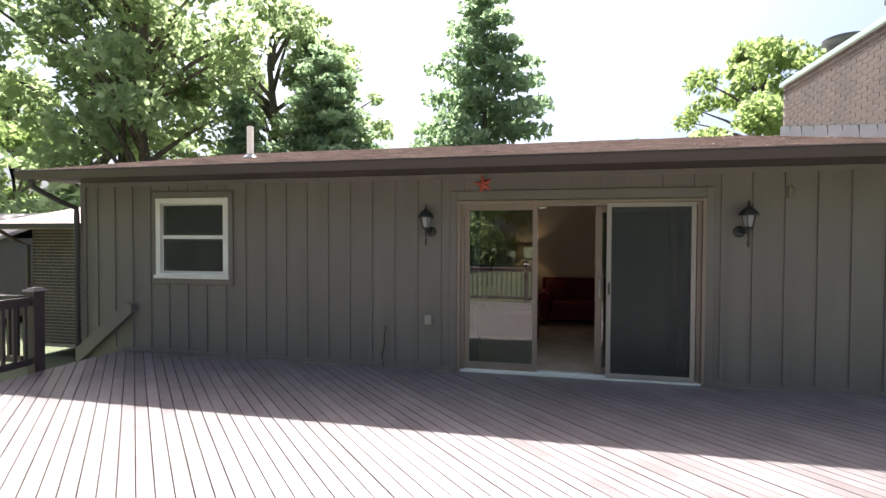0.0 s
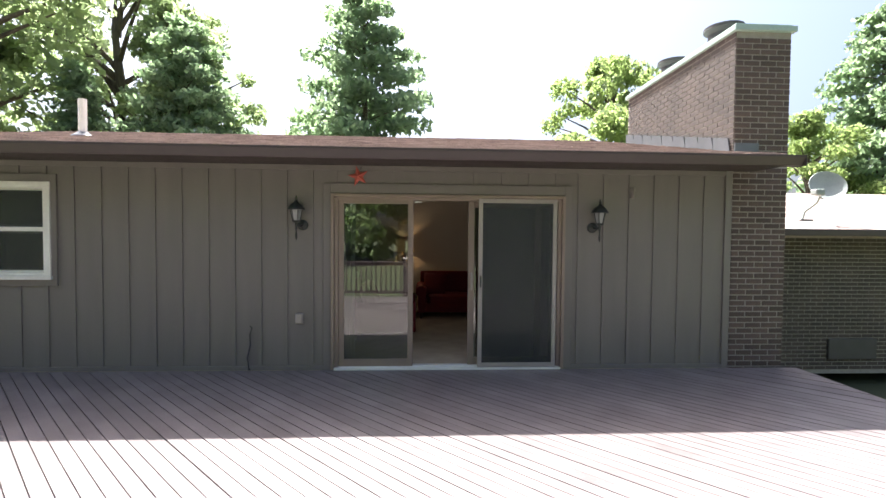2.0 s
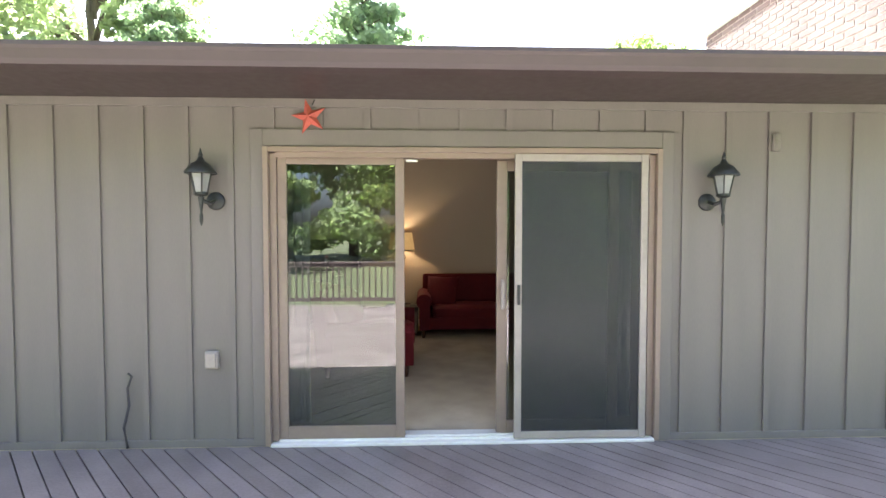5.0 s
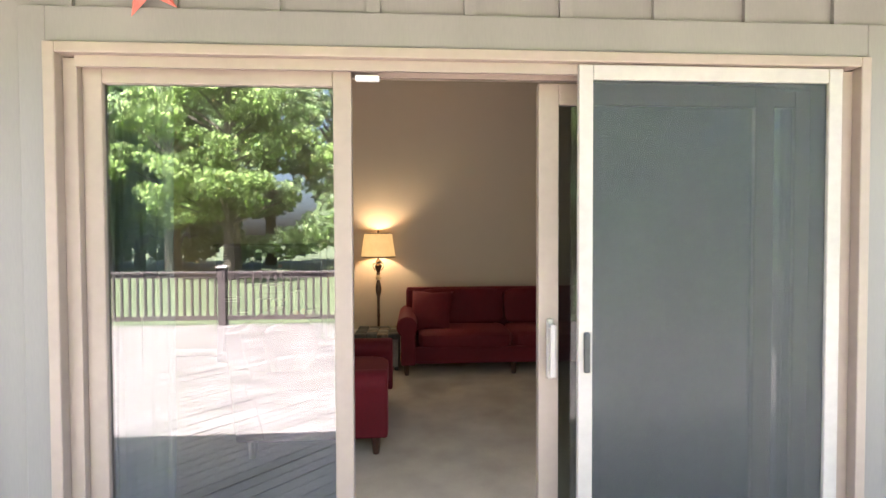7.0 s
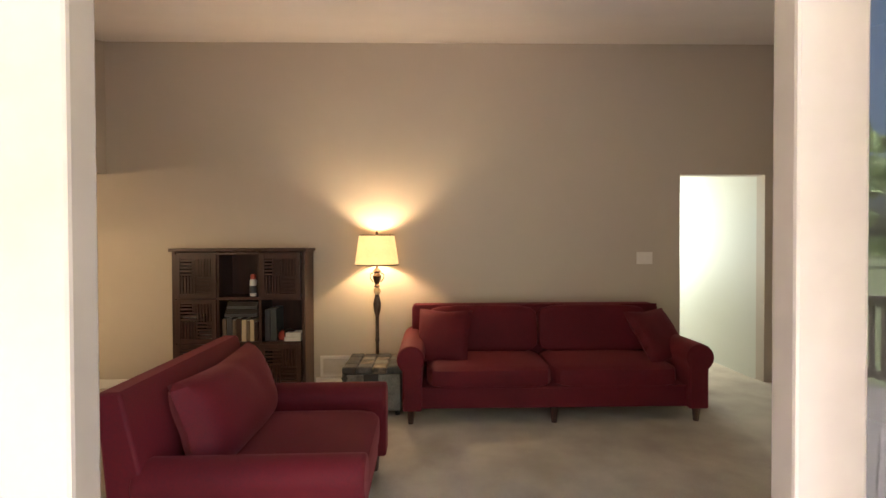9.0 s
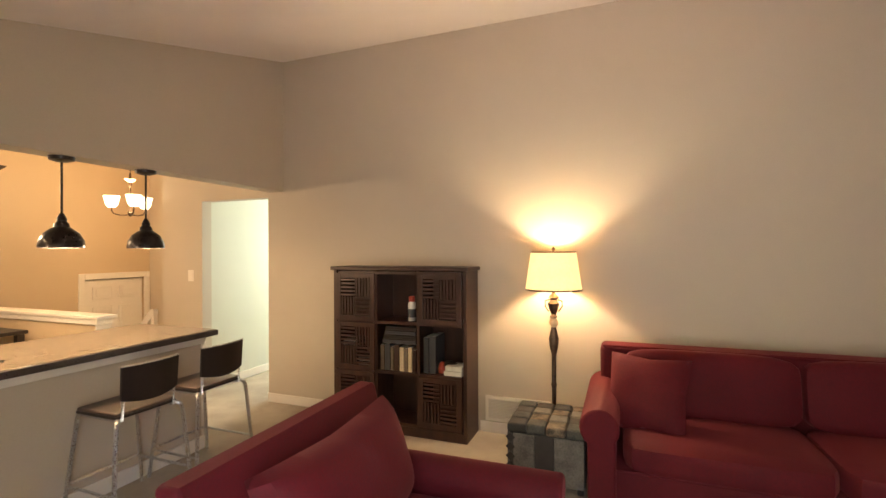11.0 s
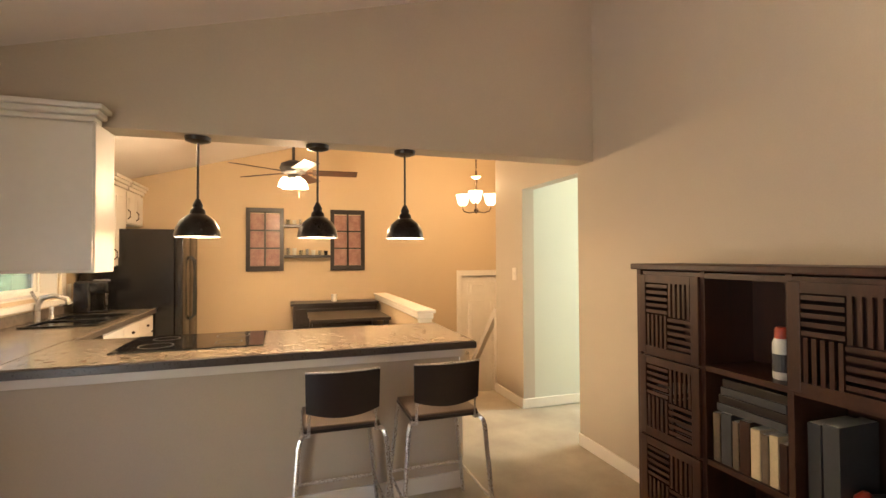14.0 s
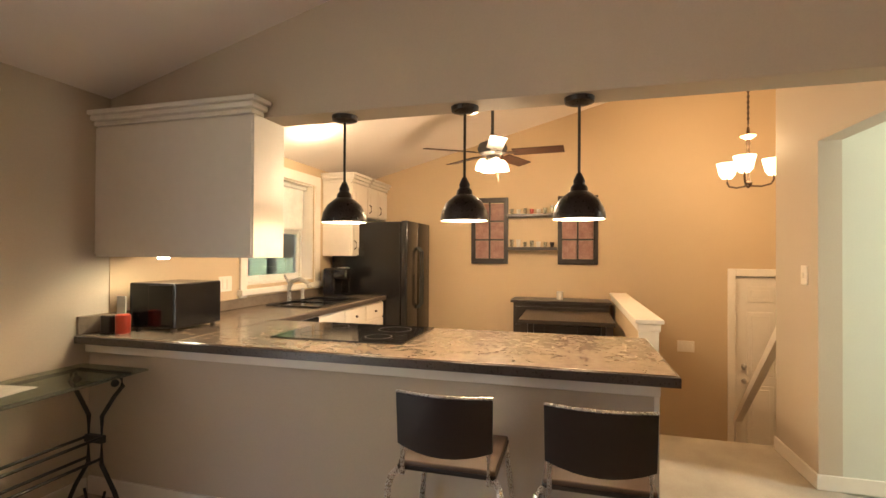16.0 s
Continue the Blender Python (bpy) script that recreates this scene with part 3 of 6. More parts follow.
def railing(p, q, first, last):
    p, q = Vector((*p, 0)), Vector((*q, 0))
    r = thing("deck_railing", p, "dark brown timber deck railing with square balusters", "railing", "railing sections round the deck")
    d = (q - p).normalized()
    ln = (q - p).length
    turn = Matrix.Translation(p) @ Matrix.Rotation(math.atan2(d.y, d.x), 4, "Z")
    if first:
        rail_post(r, p.x, p.y)
    if last:
        rail_post(r, q.x, q.y)
    part("top_rail", RAILW, r, B((0.06, -0.045, 0.86), (ln - 0.06, 0.045, 0.90), 0.006, m=turn), B((0.06, -0.02, 0.79), (ln - 0.06, 0.02, 0.86), m=turn))
    part("bottom_rail", RAILW, r, B((0.06, -0.02, 0.08), (ln - 0.06, 0.02, 0.16), 0.004, m=turn))
    base = bmesh.new()
    abox(base, (-0.016, -0.016, 0.16), (0.016, 0.016, 0.79))
    me = finish(base, "baluster", RAILW)
    n = int(ln / 0.125)
    for i in range(1, n):
        b = new("baluster", me)
        b.matrix_basis = turn @ Matrix.Translation((ln * i / n, 0, 0))
        under(b, r)


xs = [-6.22, -3.45, -0.70, 2.05, 4.22]
for i, (a, b) in enumerate(zip(xs, xs[1:])):
    railing((a, -6.37), (b, -6.37), i == 0, True)
railing((-6.22, -6.37), (-6.22, -3.7), False, True)
railing((-6.22, -3.7), (-6.40, -1.06), False, True)
railing((4.22, -6.37), (4.22, -3.6), False, True)
railing((-6.55, -1.06), (-8.6, -1.06), False, True)

# ---- chimney and neighbouring wings ----
chim = thing("chimney", (3.8, 1.4, -0.6), "dark brown brick chimney with a green metal cap", "chimney")
part("core", MORTAR, chim, B((3.445, 0.0, -0.6), (4.13, 2.9, 4.08)), label="grey mortar")
part("cap", COPPER, chim, B((3.40, -0.05, 4.08), (4.175, 2.95, 4.15), 0.008), B((3.44, 0.0, 4.15), (4.14, 2.9, 4.18), 0.006), label="verdigris green metal cap")
for yy in (0.75, 2.0):
    part("flue_pot", IRON, chim, L((3.78, yy, 4.16), [(0.23, 0), (0.20, 0.05), (0.19, 0.20), (0.22, 0.24), (0.25, 0.25), (0.25, 0.29), (0.21, 0.29), (0.18, 0.2), (0.17, 0.05)], 24), smooth=True, label="dark iron flue pot")
for i in range(9):
    y0 = 0.02 + i * 0.32
    part("flashing", FLASH, chim, PR([(y0, roof_z(y0) - 0.04), (y0 + 0.34, roof_z(y0 + 0.34) - 0.04), (y0 + 0.34, roof_z(y0 + 0.34) + 0.16), (y0 + 0.05, roof_z(y0) + 0.17)], "x", 3.415 - 0.004 * (i % 2), 3.43))
part("flashing", FLASH, chim, B((3.44, -0.035, 2.63), (3.74, -0.022, 2.74)))

wing_r = thing("brick_wing", (8, 2, -0.6), "low brown brick wing with a shingle roof", "building")
part("wall", MORTAR, wing_r, B((4.14, 2.0, -0.7), (16, 9, 1.75)))
part("roof", SHINGLE, wing_r, PR([(1.5, 1.73), (5.5, 2.68), (9.5, 1.73), (9.5, 1.63), (5.5, 2.58), (1.5, 1.60)], "x", 4.14, 16.4), label="sunlit brown shingle roof")
part("gutter", FASCIA, wing_r, B((4.14, 1.44, 1.63), (16.4, 1.55, 1.74), 0.01))
part("vent", IRON, wing_r, B((6.55, 1.95, -0.45), (7.4, 2.0, -0.1), 0.01))
wing_l = thing("brick_wing", (-12, 2.4, -0.6), "low brown brick wing seen past the house corner", "building")
part("wall", MORTAR, wing_l, B((-11.0, 2.42, -0.7), (-6.95, 9, 1.9)))
part("roof", SHINGLE, wing_l, PR([(1.9, 1.9), (5.5, 2.75), (9.5, 1.9), (9.5, 1.8), (5.5, 2.6), (1.9, 1.78)], "x", -11.5, -6.95), label="brown shingle roof")
part("gutter", FASCIA, wing_l, B((-11.55, 1.82, 1.80), (-6.95, 1.92, 1.90), 0.01), T([(-11.2, 1.87, 1.8), (-11.15, 2.2, 1.55), (-11.05, 2.36, 1.45), (-11.05, 2.36, -0.5)], 0.035, 8))
shed = thing("garden_shed", (-17, 5, -0.6), "distant outbuilding with a bright sunlit roof", "shed")
part("wall", SIDING, shed, B((-20, 4.6, -0.7), (-15.3, 8.5, 1.6)))
part("roof", CAPW, shed, PR([(4.2, 1.5), (6.5, 2.4), (9, 1.5), (9, 1.4), (6.5, 2.3), (4.2, 1.4)], "x", -20.3, -15.0))
dish = thing("satellite_dish", (6.35, 2.2, 1.9), "grey satellite dish on a bent mast", "satellite dish")


def dish_mesh(bm):
    lathe(bm, (0, 0, 0), [(0.01, 0.0), (0.12, 0.012), (0.21, 0.036), (0.27, 0.062), (0.275, 0.055), (0.21, 0.026), (0.12, 0.002), (0.01, -0.01)], 28)
    bmesh.ops.transform(bm, matrix=Matrix.Translation((6.45, 2.0, 2.45)) @ Matrix.Rotation(radians(-18), 4, "Z") @ Matrix.Rotation(radians(66), 4, "X"), verts=bm.verts)


part("reflector", DISHG, dish, dish_mesh, smooth=True)
part("mast", DISHG, dish, T([(6.25, 2.25, 1.89), (6.3, 2.25, 2.05), (6.45, 2.18, 2.2), (6.47, 2.07, 2.42)], 0.022, 8), smooth=True)
part("feed_arm", DISHG, dish, T([(6.42, 2.04, 2.25), (6.05, 1.7, 2.32)], 0.014, 6), B((5.95, 1.62, 2.28), (6.1, 1.75, 2.38), 0.02))
part("foot", FLASH, dish, B((6.15, 2.15, 1.88), (6.38, 2.4, 1.92), 0.008))
vent = thing("vent_pipe", (-5.2, 1.5, 2.9), "white plumbing vent pipe on the roof", "vent pipe")
part("pipe", VINYL, vent, T([(-5.2, 1.5, 2.92), (-5.2, 1.5, 3.5)], 0.055, 14))
part("collar", FLASH, vent, L((-5.2, 1.5, 2.93), [(0.16, 0.0), (0.14, 0.04), (0.06, 0.10)], 14))


# ---- trees ----
def leaf_mesh(name, clumps, n, size, m, rng, droop=0.0, flat=0.5):
    """n small leaf quads scattered in soft clumps (x, y, z, radius)."""
    w = np.array([c[3] ** 2 for c in clumps])
    idx = rng.choice(len(clumps), n, p=w / w.sum())
    c = np.array(clumps)[idx]
    d = rng.normal(size=(n, 3))
    d /= np.linalg.norm(d, axis=1)[:, None]
    rad = c[:, 3] * rng.uniform(0.25, 1.08, n) ** 0.6
    pos = c[:, :3] + d * rad[:, None] * np.array([1, 1, flat + 0.2])
    u = rng.normal(size=(n, 3))
    u[:, 2] -= droop
    u /= np.linalg.norm(u, axis=1)[:, None]
    v = np.cross(u, rng.normal(size=(n, 3)))
    v /= np.linalg.norm(v, axis=1)[:, None]
    s = size * rng.uniform(0.6, 1.3, n)[:, None]
    q = np.stack([pos - u * s, pos + v * s * 0.55, pos + u * s, pos - v * s * 0.55], 1).reshape(-1, 3)
    me = bpy.data.meshes.new(name)
    me.vertices.add(4 * n), me.loops.add(4 * n), me.polygons.add(n)
    me.vertices.foreach_set("co", q.astype(np.float32).ravel())
    me.loops.foreach_set("vertex_index", np.arange(4 * n, dtype=np.int32))
    me.polygons.foreach_set("loop_start", np.arange(0, 4 * n, 4, dtype=np.int32))
    me.update(calc_edges=True)
    me.materials.append(m)
    return me


def broadleaf(seed, label, m, n=14000, h=12.0, r=4.0, low=0.28, size=0.17):
    rng = np.random.default_rng(seed)
    t = thing("tree", (0, 0, 0), label, "tree")
    top = [(0, 0, -1.2), (0.1, 0.05, h * 0.25), (-0.08, 0.15, h * 0.5), (0.12, 0.0, h * 0.72), (0.0, 0.0, h * 0.93)]
    part("trunk", BARK, t, T(top, 0.028 * h, 10, 0.03), smooth=True)
    clumps, limbs = [], []
    for i in range(60):
        f = low + (1 - low) * rng.uniform() ** 0.9
        prof = math.sin(math.pi * min(max((f - low) / (1 - low) * 0.82 + 0.16, 0), 1)) ** 0.7
        a, rr = rng.uniform(0, 2 * math.pi), r * prof * rng.uniform(0.25, 1.0)
        p = (rr * math.cos(a), rr * math.sin(a), h * f)
        clumps.append((*p, r * rng.uniform(0.12, 0.27)))
        if i % 2 == 0:
            b = Vector((0, 0, h * max(f - 0.16, low * 0.7)))
            limbs.append(T([b, b.lerp(Vector(p), 0.5) + Vector((0, 0, 0.15)), p], 0.009 * h, 5, 0.02))
    part("limb", BARK, t, *limbs)
    tagged(under(new("foliage", leaf_mesh("foliage", clumps, n, size, m, rng, 0.3)), t), kind="stuff")
    return t


def pine(seed, label, n=12000, h=12.0, r=2.8, size=0.15):
    rng = np.random.default_rng(seed)
    t = thing("pine_tree", (0, 0, 0), label, "tree")
    part("trunk", BARK, t, T([(0, 0, -1.2), (0.05, 0, h * 0.5), (0, 0.03, h)], 0.02 * h, 9, 0.02), smooth=True)
    clumps, limbs = [], []
    k = 0
    while k < 70:
        f = 0.12 + 0.86 * (k / 70)
        a = k * 2.4 + rng.uniform(-0.4, 0.4)
        reach = r * (1 - f) ** 0.55 * rng.uniform(0.65, 1.1) + 0.15
        tip = Vector((reach * math.cos(a), reach * math.sin(a), h * f + reach * 0.12))
        limbs.append(T([(0, 0, h * f - 0.1), tip], 0.03, 4, 0.01))
        for s in (0.4, 0.7, 1.0):
            clumps.append((tip.x * s, tip.y * s, tip.z, 0.40 + 0.6 * (1 - f) * rng.uniform(0.7, 1.3)))
        k += 1
    part("limb", BARK, t, *limbs)
    tagged(under(new("foliage", leaf_mesh("foliage", clumps, n, size, NEEDLE, rng, 0.2, 0.3)), t), kind="stuff")
    return t


def place(ob, x, y, s, turn, sz=1.0):
    return Matrix.Translation((x, y, 0)) @ Matrix.Rotation(turn, 4, "Z") @ Matrix.Diagonal((s, s, s * sz, 1))


oak = broadleaf(1, "tall leafy maple in full summer leaf", LEAF, 8500, size=0.15)
elm = broadleaf(2, "broad sunlit yard tree with light green leaves", LEAFB, 16000, r=4.6, low=0.24, size=0.17)
ash = broadleaf(5, "slender open-crowned tree with green leaves", LEAF, 8500, h=13, r=3.2, low=0.2, size=0.17)
fir = pine(3, "tall dense evergreen with soft needles", 22000, r=3.5)
fir2 = pine(7, "narrow conifer with drooping branches", 14000, r=2.2)
spots = {
    0: [(-19, 13.5, 1.45, 0.3), (-26, 17, 1.6, 2.0), (-15.5, 19, 1.35, 4.0), (-31, 9, 1.2, 1.0), (-19, -36, 1.5, 1.1), (6, -40, 1.6, 3.0), (-33, -30, 1.5, 0.4), (-8, -47, 1.9, 2.2), (22, -34, 1.5, 5.0), (36, -24, 1.4, 2.5), (-27, -33, 1.5, 2.2), (-36, -22, 1.5, 3.1), (-44, -31, 1.7, 0.2), (-23, -29, 1.2, 5.5), (-14, -35, 1.5, 2.9)],
    1: [(11.4, 23, 1.02, 0.6), (16.0, 13.5, 0.55, 2.6), (-11, -26, 1.05, 1.0), (-24, -40, 1.5, 3.3), (12, -33, 1.2, 4.4), (-2, -36, 1.3, 0.2), (-41, 24, 1.2, 1.7), (-17, -31, 0.9, 5.1)],
    2: [(-11.5, 17.5, 1.0, 0.5), (-21.5, 15, 1.35, 2.4), (-13.5, -42, 1.6, 0.7), (-27, -26, 1.2, 1.9), (1, -30, 1.1, 3.9), (-38, -38, 1.6, 4.6), (16, 24, 0.8, 1.0), (15, -45, 1.7, 0.0)],
    3: [(-3.4, 20, 1.28, 0.0), (-10.5, 15.5, 0.92, 1.0), (-30, -44, 1.6, 2.0), (9, -30, 1.1, 4.0), (20.3, 14.5, 1.0, 2.0)],
    4: [(5.6, 25, 0.66, 0.0), (27, 18, 0.95, 1.4), (-14.0, 14, 0.7, 2.2), (-22, -33, 1.2, 3.0)],
}
for kind, ob in enumerate((oak, elm, ash, fir, fir2)):
    x, y, s, a = spots[kind][0]
    for x1, y1, s1, a1 in spots[kind][1:]:
        copy_thing(ob, place(ob, x1, y1, s1, a1))
    ob.matrix_basis = place(ob, x, y, s, a)


def thicket(name, label, boxx, boxy, n, zmax, m, seed, size=0.2):
    rng = np.random.default_rng(seed)
    cl = [(rng.uniform(*boxx), rng.uniform(*boxy), rng.uniform(-0.3, zmax), rng.uniform(0.9, 2.3)) for i in range(210)]
    o = new(name, leaf_mesh(name, cl, n, size, m, rng))
    return tagged(o, label, "bushes", kind="stuff")


thicket("undergrowth", "dense leafy undergrowth along the wood edge", (-48, 40), (-46, -34), 52000, 10.0, LEAF, 11, 0.34)
thicket("undergrowth", "leafy bushes beyond the house corner", (-40, -13), (8, 16), 16000, 3.0, LEAF, 12, 0.2)

# ---- living room ----
def puff(bm, a, b, bev, amount=0.02, seg=4, m=None):
    """A soft cushion: rounded block with swollen faces."""
    vs = abox(bm, a, b, bev, seg)
    return vs if m is None else bmesh.ops.transform(bm, matrix=m, verts=vs)


def cushion(name, parent, a, b, m=None, top=0.03):
    """A stuffed cushion, gridded so that its faces bulge."""
    bm = bmesh.new()
    r = bmesh.ops.create_cube(bm, size=2)
    bmesh.ops.subdivide_edges(bm, edges=bm.edges, cuts=7, use_grid_fill=True)
    cen, half = (Vector(a) + Vector(b)) / 2, (Vector(b) - Vector(a)) / 2
    for v in bm.verts:
        p = v.co.copy()
        q = Vector([math.copysign(abs(c) ** 1.0, c) for c in p])
        ln = (abs(q.x) ** 7 + abs(q.y) ** 7 + abs(q.z) ** 7) ** (1 / 7)
        q = q / ln
        bulge = 1 + top * (1 - min(abs(p.x), 1) ** 2) * (1 - min(abs(p.y), 1) ** 2) * 3 + 0.012 * noise.noise(p * 1.7 + cen * 3)
        v.co = cen + Vector((q.x * half.x, q.y * half.y, q.z * half.z * bulge))
    if m is not None:
        bmesh.ops.transform(bm, matrix=m, verts=bm.verts)
    me = finish(bm, name, VELVET, True)
    return under(new(name, me), parent)


def scatter_pillow(parent, at, size, tilt, turn):
    """A knife-edge throw pillow with pinched corners."""
    bm = bmesh.new()
    bmesh.ops.create_grid(bm, x_segments=14, y_segments=14, size=1)
    low = bmesh.ops.duplicate(bm, geom=bm.verts[:] + bm.edges[:] + bm.faces[:])
    lows = {g for g in low["geom"] if isinstance(g, bmesh.types.BMVert)}
    for v in bm.verts:
        x, y = v.co.x, v.co.y
        hgt = 0.26 * ((1 - x ** 4) * (1 - y ** 4)) ** 0.55 if abs(x) < 1 and abs(y) < 1 else 0
        pin = 1 - 0.10 * (1 - abs(x * y)) * max(abs(x), abs(y)) ** 4
        v.co = Vector((x * pin * size, y * pin * size, (hgt + 0.02 * noise.noise(Vector((x * 2, y * 2, at[0])))) * size * (-1 if v in lows else 1)))
    bmesh.ops.remove_doubles(bm, verts=bm.verts, dist=0.002)
    bmesh.ops.transform(bm, matrix=Matrix.Translation(at) @ Matrix.Rotation(turn, 4, "Z") @ Matrix.Rotation(tilt, 4, "X"), verts=bm.verts)
    t = thing("throw_pillow", at, "dark red velvet throw pillow on the sofa", "pillow", "sofa pillows")
    under(new("cover", finish(bm, "cover", VELVET, True)), t)


def sofa(name, label, w, depth, seats, back_h, at, turn, group="", arm_h=0.635, lift=-0.03, fat=0.20):
    """A velvet sofa facing -y at its own origin, then turned into place."""
    t = thing(name, (0, 0, 0), label, "sofa", group)
    aw = 0.19
    part("base", VELVET, t, B((-w / 2 + 0.04, -depth + 0.06, 0.13), (w / 2 - 0.04, -0.06, 0.30), 0.015, 3), smooth=True)
    part("back", VELVET, t, B((-w / 2 + 0.06, -0.24, 0.15), (w / 2 - 0.06, -0.02, back_h - 0.01), 0.035, 4), smooth=True)
    for sx in (-1, 1):
        x0, x1 = (-w / 2, -w / 2 + aw) if sx < 0 else (w / 2 - aw, w / 2)
        r = aw / 2 + 0.012
        cx = (x0 + x1) / 2

        def arm(bm, x0=x0, x1=x1, cx=cx, r=r, sx=sx):
            pts = [(x0 + 0.02, 0.13), (x1 - 0.02, 0.13), (x1 - 0.02, 0.44)]
            pts += [(cx + sx * 0.012 + r * math.cos(a), arm_h - r + r * math.sin(a)) for a in [radians(-38 + 256 * i / 14) for i in range(15)]]
            pts += [(x0 + 0.02, 0.44)]
            prism(bm, pts, "y", -depth, -0.06)
        ob = part("arm", VELVET, t, arm, smooth=True)
        bv = ob.modifiers.new("soft", "BEVEL")
        bv.width, bv.segments, bv.limit_method, bv.angle_limit = 0.015, 3, "ANGLE", radians(50)
    inner = w - 2 * aw - 0.02
    for i in range(seats):
        x0 = -inner / 2 + inner * i / seats
        cushion("seat_cushion", t, (x0 + 0.004, -depth + 0.04, 0.28), (x0 + inner / seats - 0.004, -0.22, 0.45), top=0.05)
        lean = Matrix.Translation((0, -0.2, 0.42)) @ Matrix.Rotation(radians(-9), 4, "X") @ Matrix.Translation((0, 0.2, -0.42))
        cushion("back_cushion", t, (x0 + 0.006, -0.20 - fat, 0.42), (x0 + inner / seats - 0.006, -0.20, back_h + lift), m=lean, top=0.02)
    for fx in (-w / 2 + 0.08, 0.0, w / 2 - 0.08):
        for fy in (-depth + 0.08, -0.10):
            part("foot", DWOOD, t, T([(fx, fy, 0.012), (fx, fy, 0.135)], 0.022, 8, 0.034))
    part("piping", VELVET, t, T([(-w / 2 + 0.08, -0.24, back_h - 0.01), (w / 2 - 0.08, -0.24, back_h - 0.01)], 0.009, 6), T([(-w / 2 + 0.05, -depth + 0.055, 0.295), (w / 2 - 0.05, -depth + 0.055, 0.295)], 0.008, 6))
    t.matrix_basis = Matrix.Translation(at) @ Matrix.Rotation(turn, 4, "Z")
    return t


def loose_cushion(parent, at, hw, hh, thick, lean):
    """A slumped back cushion: plump in the middle, soft drawn-in corners and a crease."""
    bm = bmesh.new()
    bmesh.ops.create_grid(bm, x_segments=22, y_segments=16, size=1)
    low = bmesh.ops.duplicate(bm, geom=bm.verts[:] + bm.edges[:] + bm.faces[:])
    lows = {g for g in low["geom"] if isinstance(g, bmesh.types.BMVert)}
    for v in bm.verts:
        x, y = v.co.x, v.co.y
        rim = max((1 - abs(x) ** 3.2) * (1 - abs(y) ** 3.2), 0) ** 0.45
        fold = 0.07 * math.exp(-((x - 0.25 + 0.3 * y) / 0.10) ** 2) * max(y + 0.4, 0) + 0.05 * noise.noise(Vector((x * 2.2, y * 2.2, hw)))
        edge = 1 - 0.07 * (1 - abs(x * y)) * max(abs(x), abs(y)) ** 4
        sag = -0.05 * (1 - x * x) * max(y, 0)
        v.co = Vector((x * edge * hw, (y * edge + sag) * hh, (rim - fold * rim) * thick * (-0.6 if v in lows else 1)))
    bmesh.ops.remove_doubles(bm, verts=bm.verts, dist=0.002)
    bmesh.ops.transform(bm, matrix=Matrix.Translation(at) @ Matrix.Rotation(radians(90 - lean), 4, "X"), verts=bm.verts)
    return under(new("back_cushion", finish(bm, "back_cushion", VELVET, True)), parent)


def armchair(at, turn):
    """A wide armchair facing -y at its own origin: thin raked back, low rolled arms, one loose cushion."""
    w, depth, aw, top = 1.16, 1.0, 0.17, 0.855
    t = thing("armchair", (0, 0, 0), "wide red velvet armchair with a loose back cushion", "armchair")
    part("base", VELVET, t, B((-w / 2 + 0.03, -depth + 0.05, 0.13), (w / 2 - 0.03, -0.08, 0.30), 0.015, 3), smooth=True)
    ob = part("back", VELVET, t, PR([(-0.22, 0.14), (-0.03, 0.14), (0.0, 0.5), (0.03, top - 0.012), (0.015, top), (-0.055, top), (-0.07, top - 0.015), (-0.17, 0.4)], "x", -w / 2 + 0.01, w / 2 - 0.01), smooth=True)
    bv = ob.modifiers.new("soft", "BEVEL")
    bv.width, bv.segments, bv.limit_method, bv.angle_limit = 0.014, 3, "ANGLE", radians(50)
    for sx in (-1, 1):
        x0, x1 = (-w / 2, -w / 2 + aw) if sx < 0 else (w / 2 - aw, w / 2)
        cx, r = (x0 + x1) / 2, aw / 2 + 0.008

        def arm(bm, x0=x0, x1=x1, cx=cx, r=r):
            pts = [(x0 + 0.015, 0.13), (x1 - 0.015, 0.13), (x1 - 0.012, 0.42)]
            pts += [(cx + r * math.cos(q), 0.482 + 0.085 * math.sin(q)) for q in [radians(-30 + 240 * i / 14) for i in range(15)]]
            pts += [(x0 + 0.012, 0.42)]
            prism(bm, pts, "y", -depth, -0.10)
        ob = part("arm", VELVET, t, arm, smooth=True)
        bv = ob.modifiers.new("soft", "BEVEL")
        bv.width, bv.segments, bv.limit_method, bv.angle_limit = 0.018, 3, "ANGLE", radians(50)
    cushion("seat_cushion", t, (-w / 2 + aw + 0.004, -depth + 0.02, 0.28), (w / 2 - aw - 0.004, -0.18, 0.45), top=0.05)
    loose_cushion(t, (0.0, -0.24, 0.625), w / 2 - aw + 0.03, 0.225, 0.15, 17)
    for fx in (-w / 2 + 0.07, w / 2 - 0.07):
        for fy in (-depth + 0.08, -0.12):
            part("foot", DWOOD, t, T([(fx, fy, 0.012), (fx, fy, 0.135)], 0.022, 8, 0.034))
    t.matrix_basis = Matrix.Translation(at) @ Matrix.Rotation(turn, 4, "Z")
    return t


sofa("sofa", "deep red velvet sofa with rolled arms against the wall", 2.42, 0.98, 2, 0.86, (0.82, 4.17, 0), 0)
armchair((-1.41, 2.0, 0), radians(91))
scatter_pillow(None, (-0.05, 3.62, 0.63), 0.24, radians(62), radians(-16))
scatter_pillow(None, (1.80, 3.60, 0.63), 0.25, radians(52), radians(26))

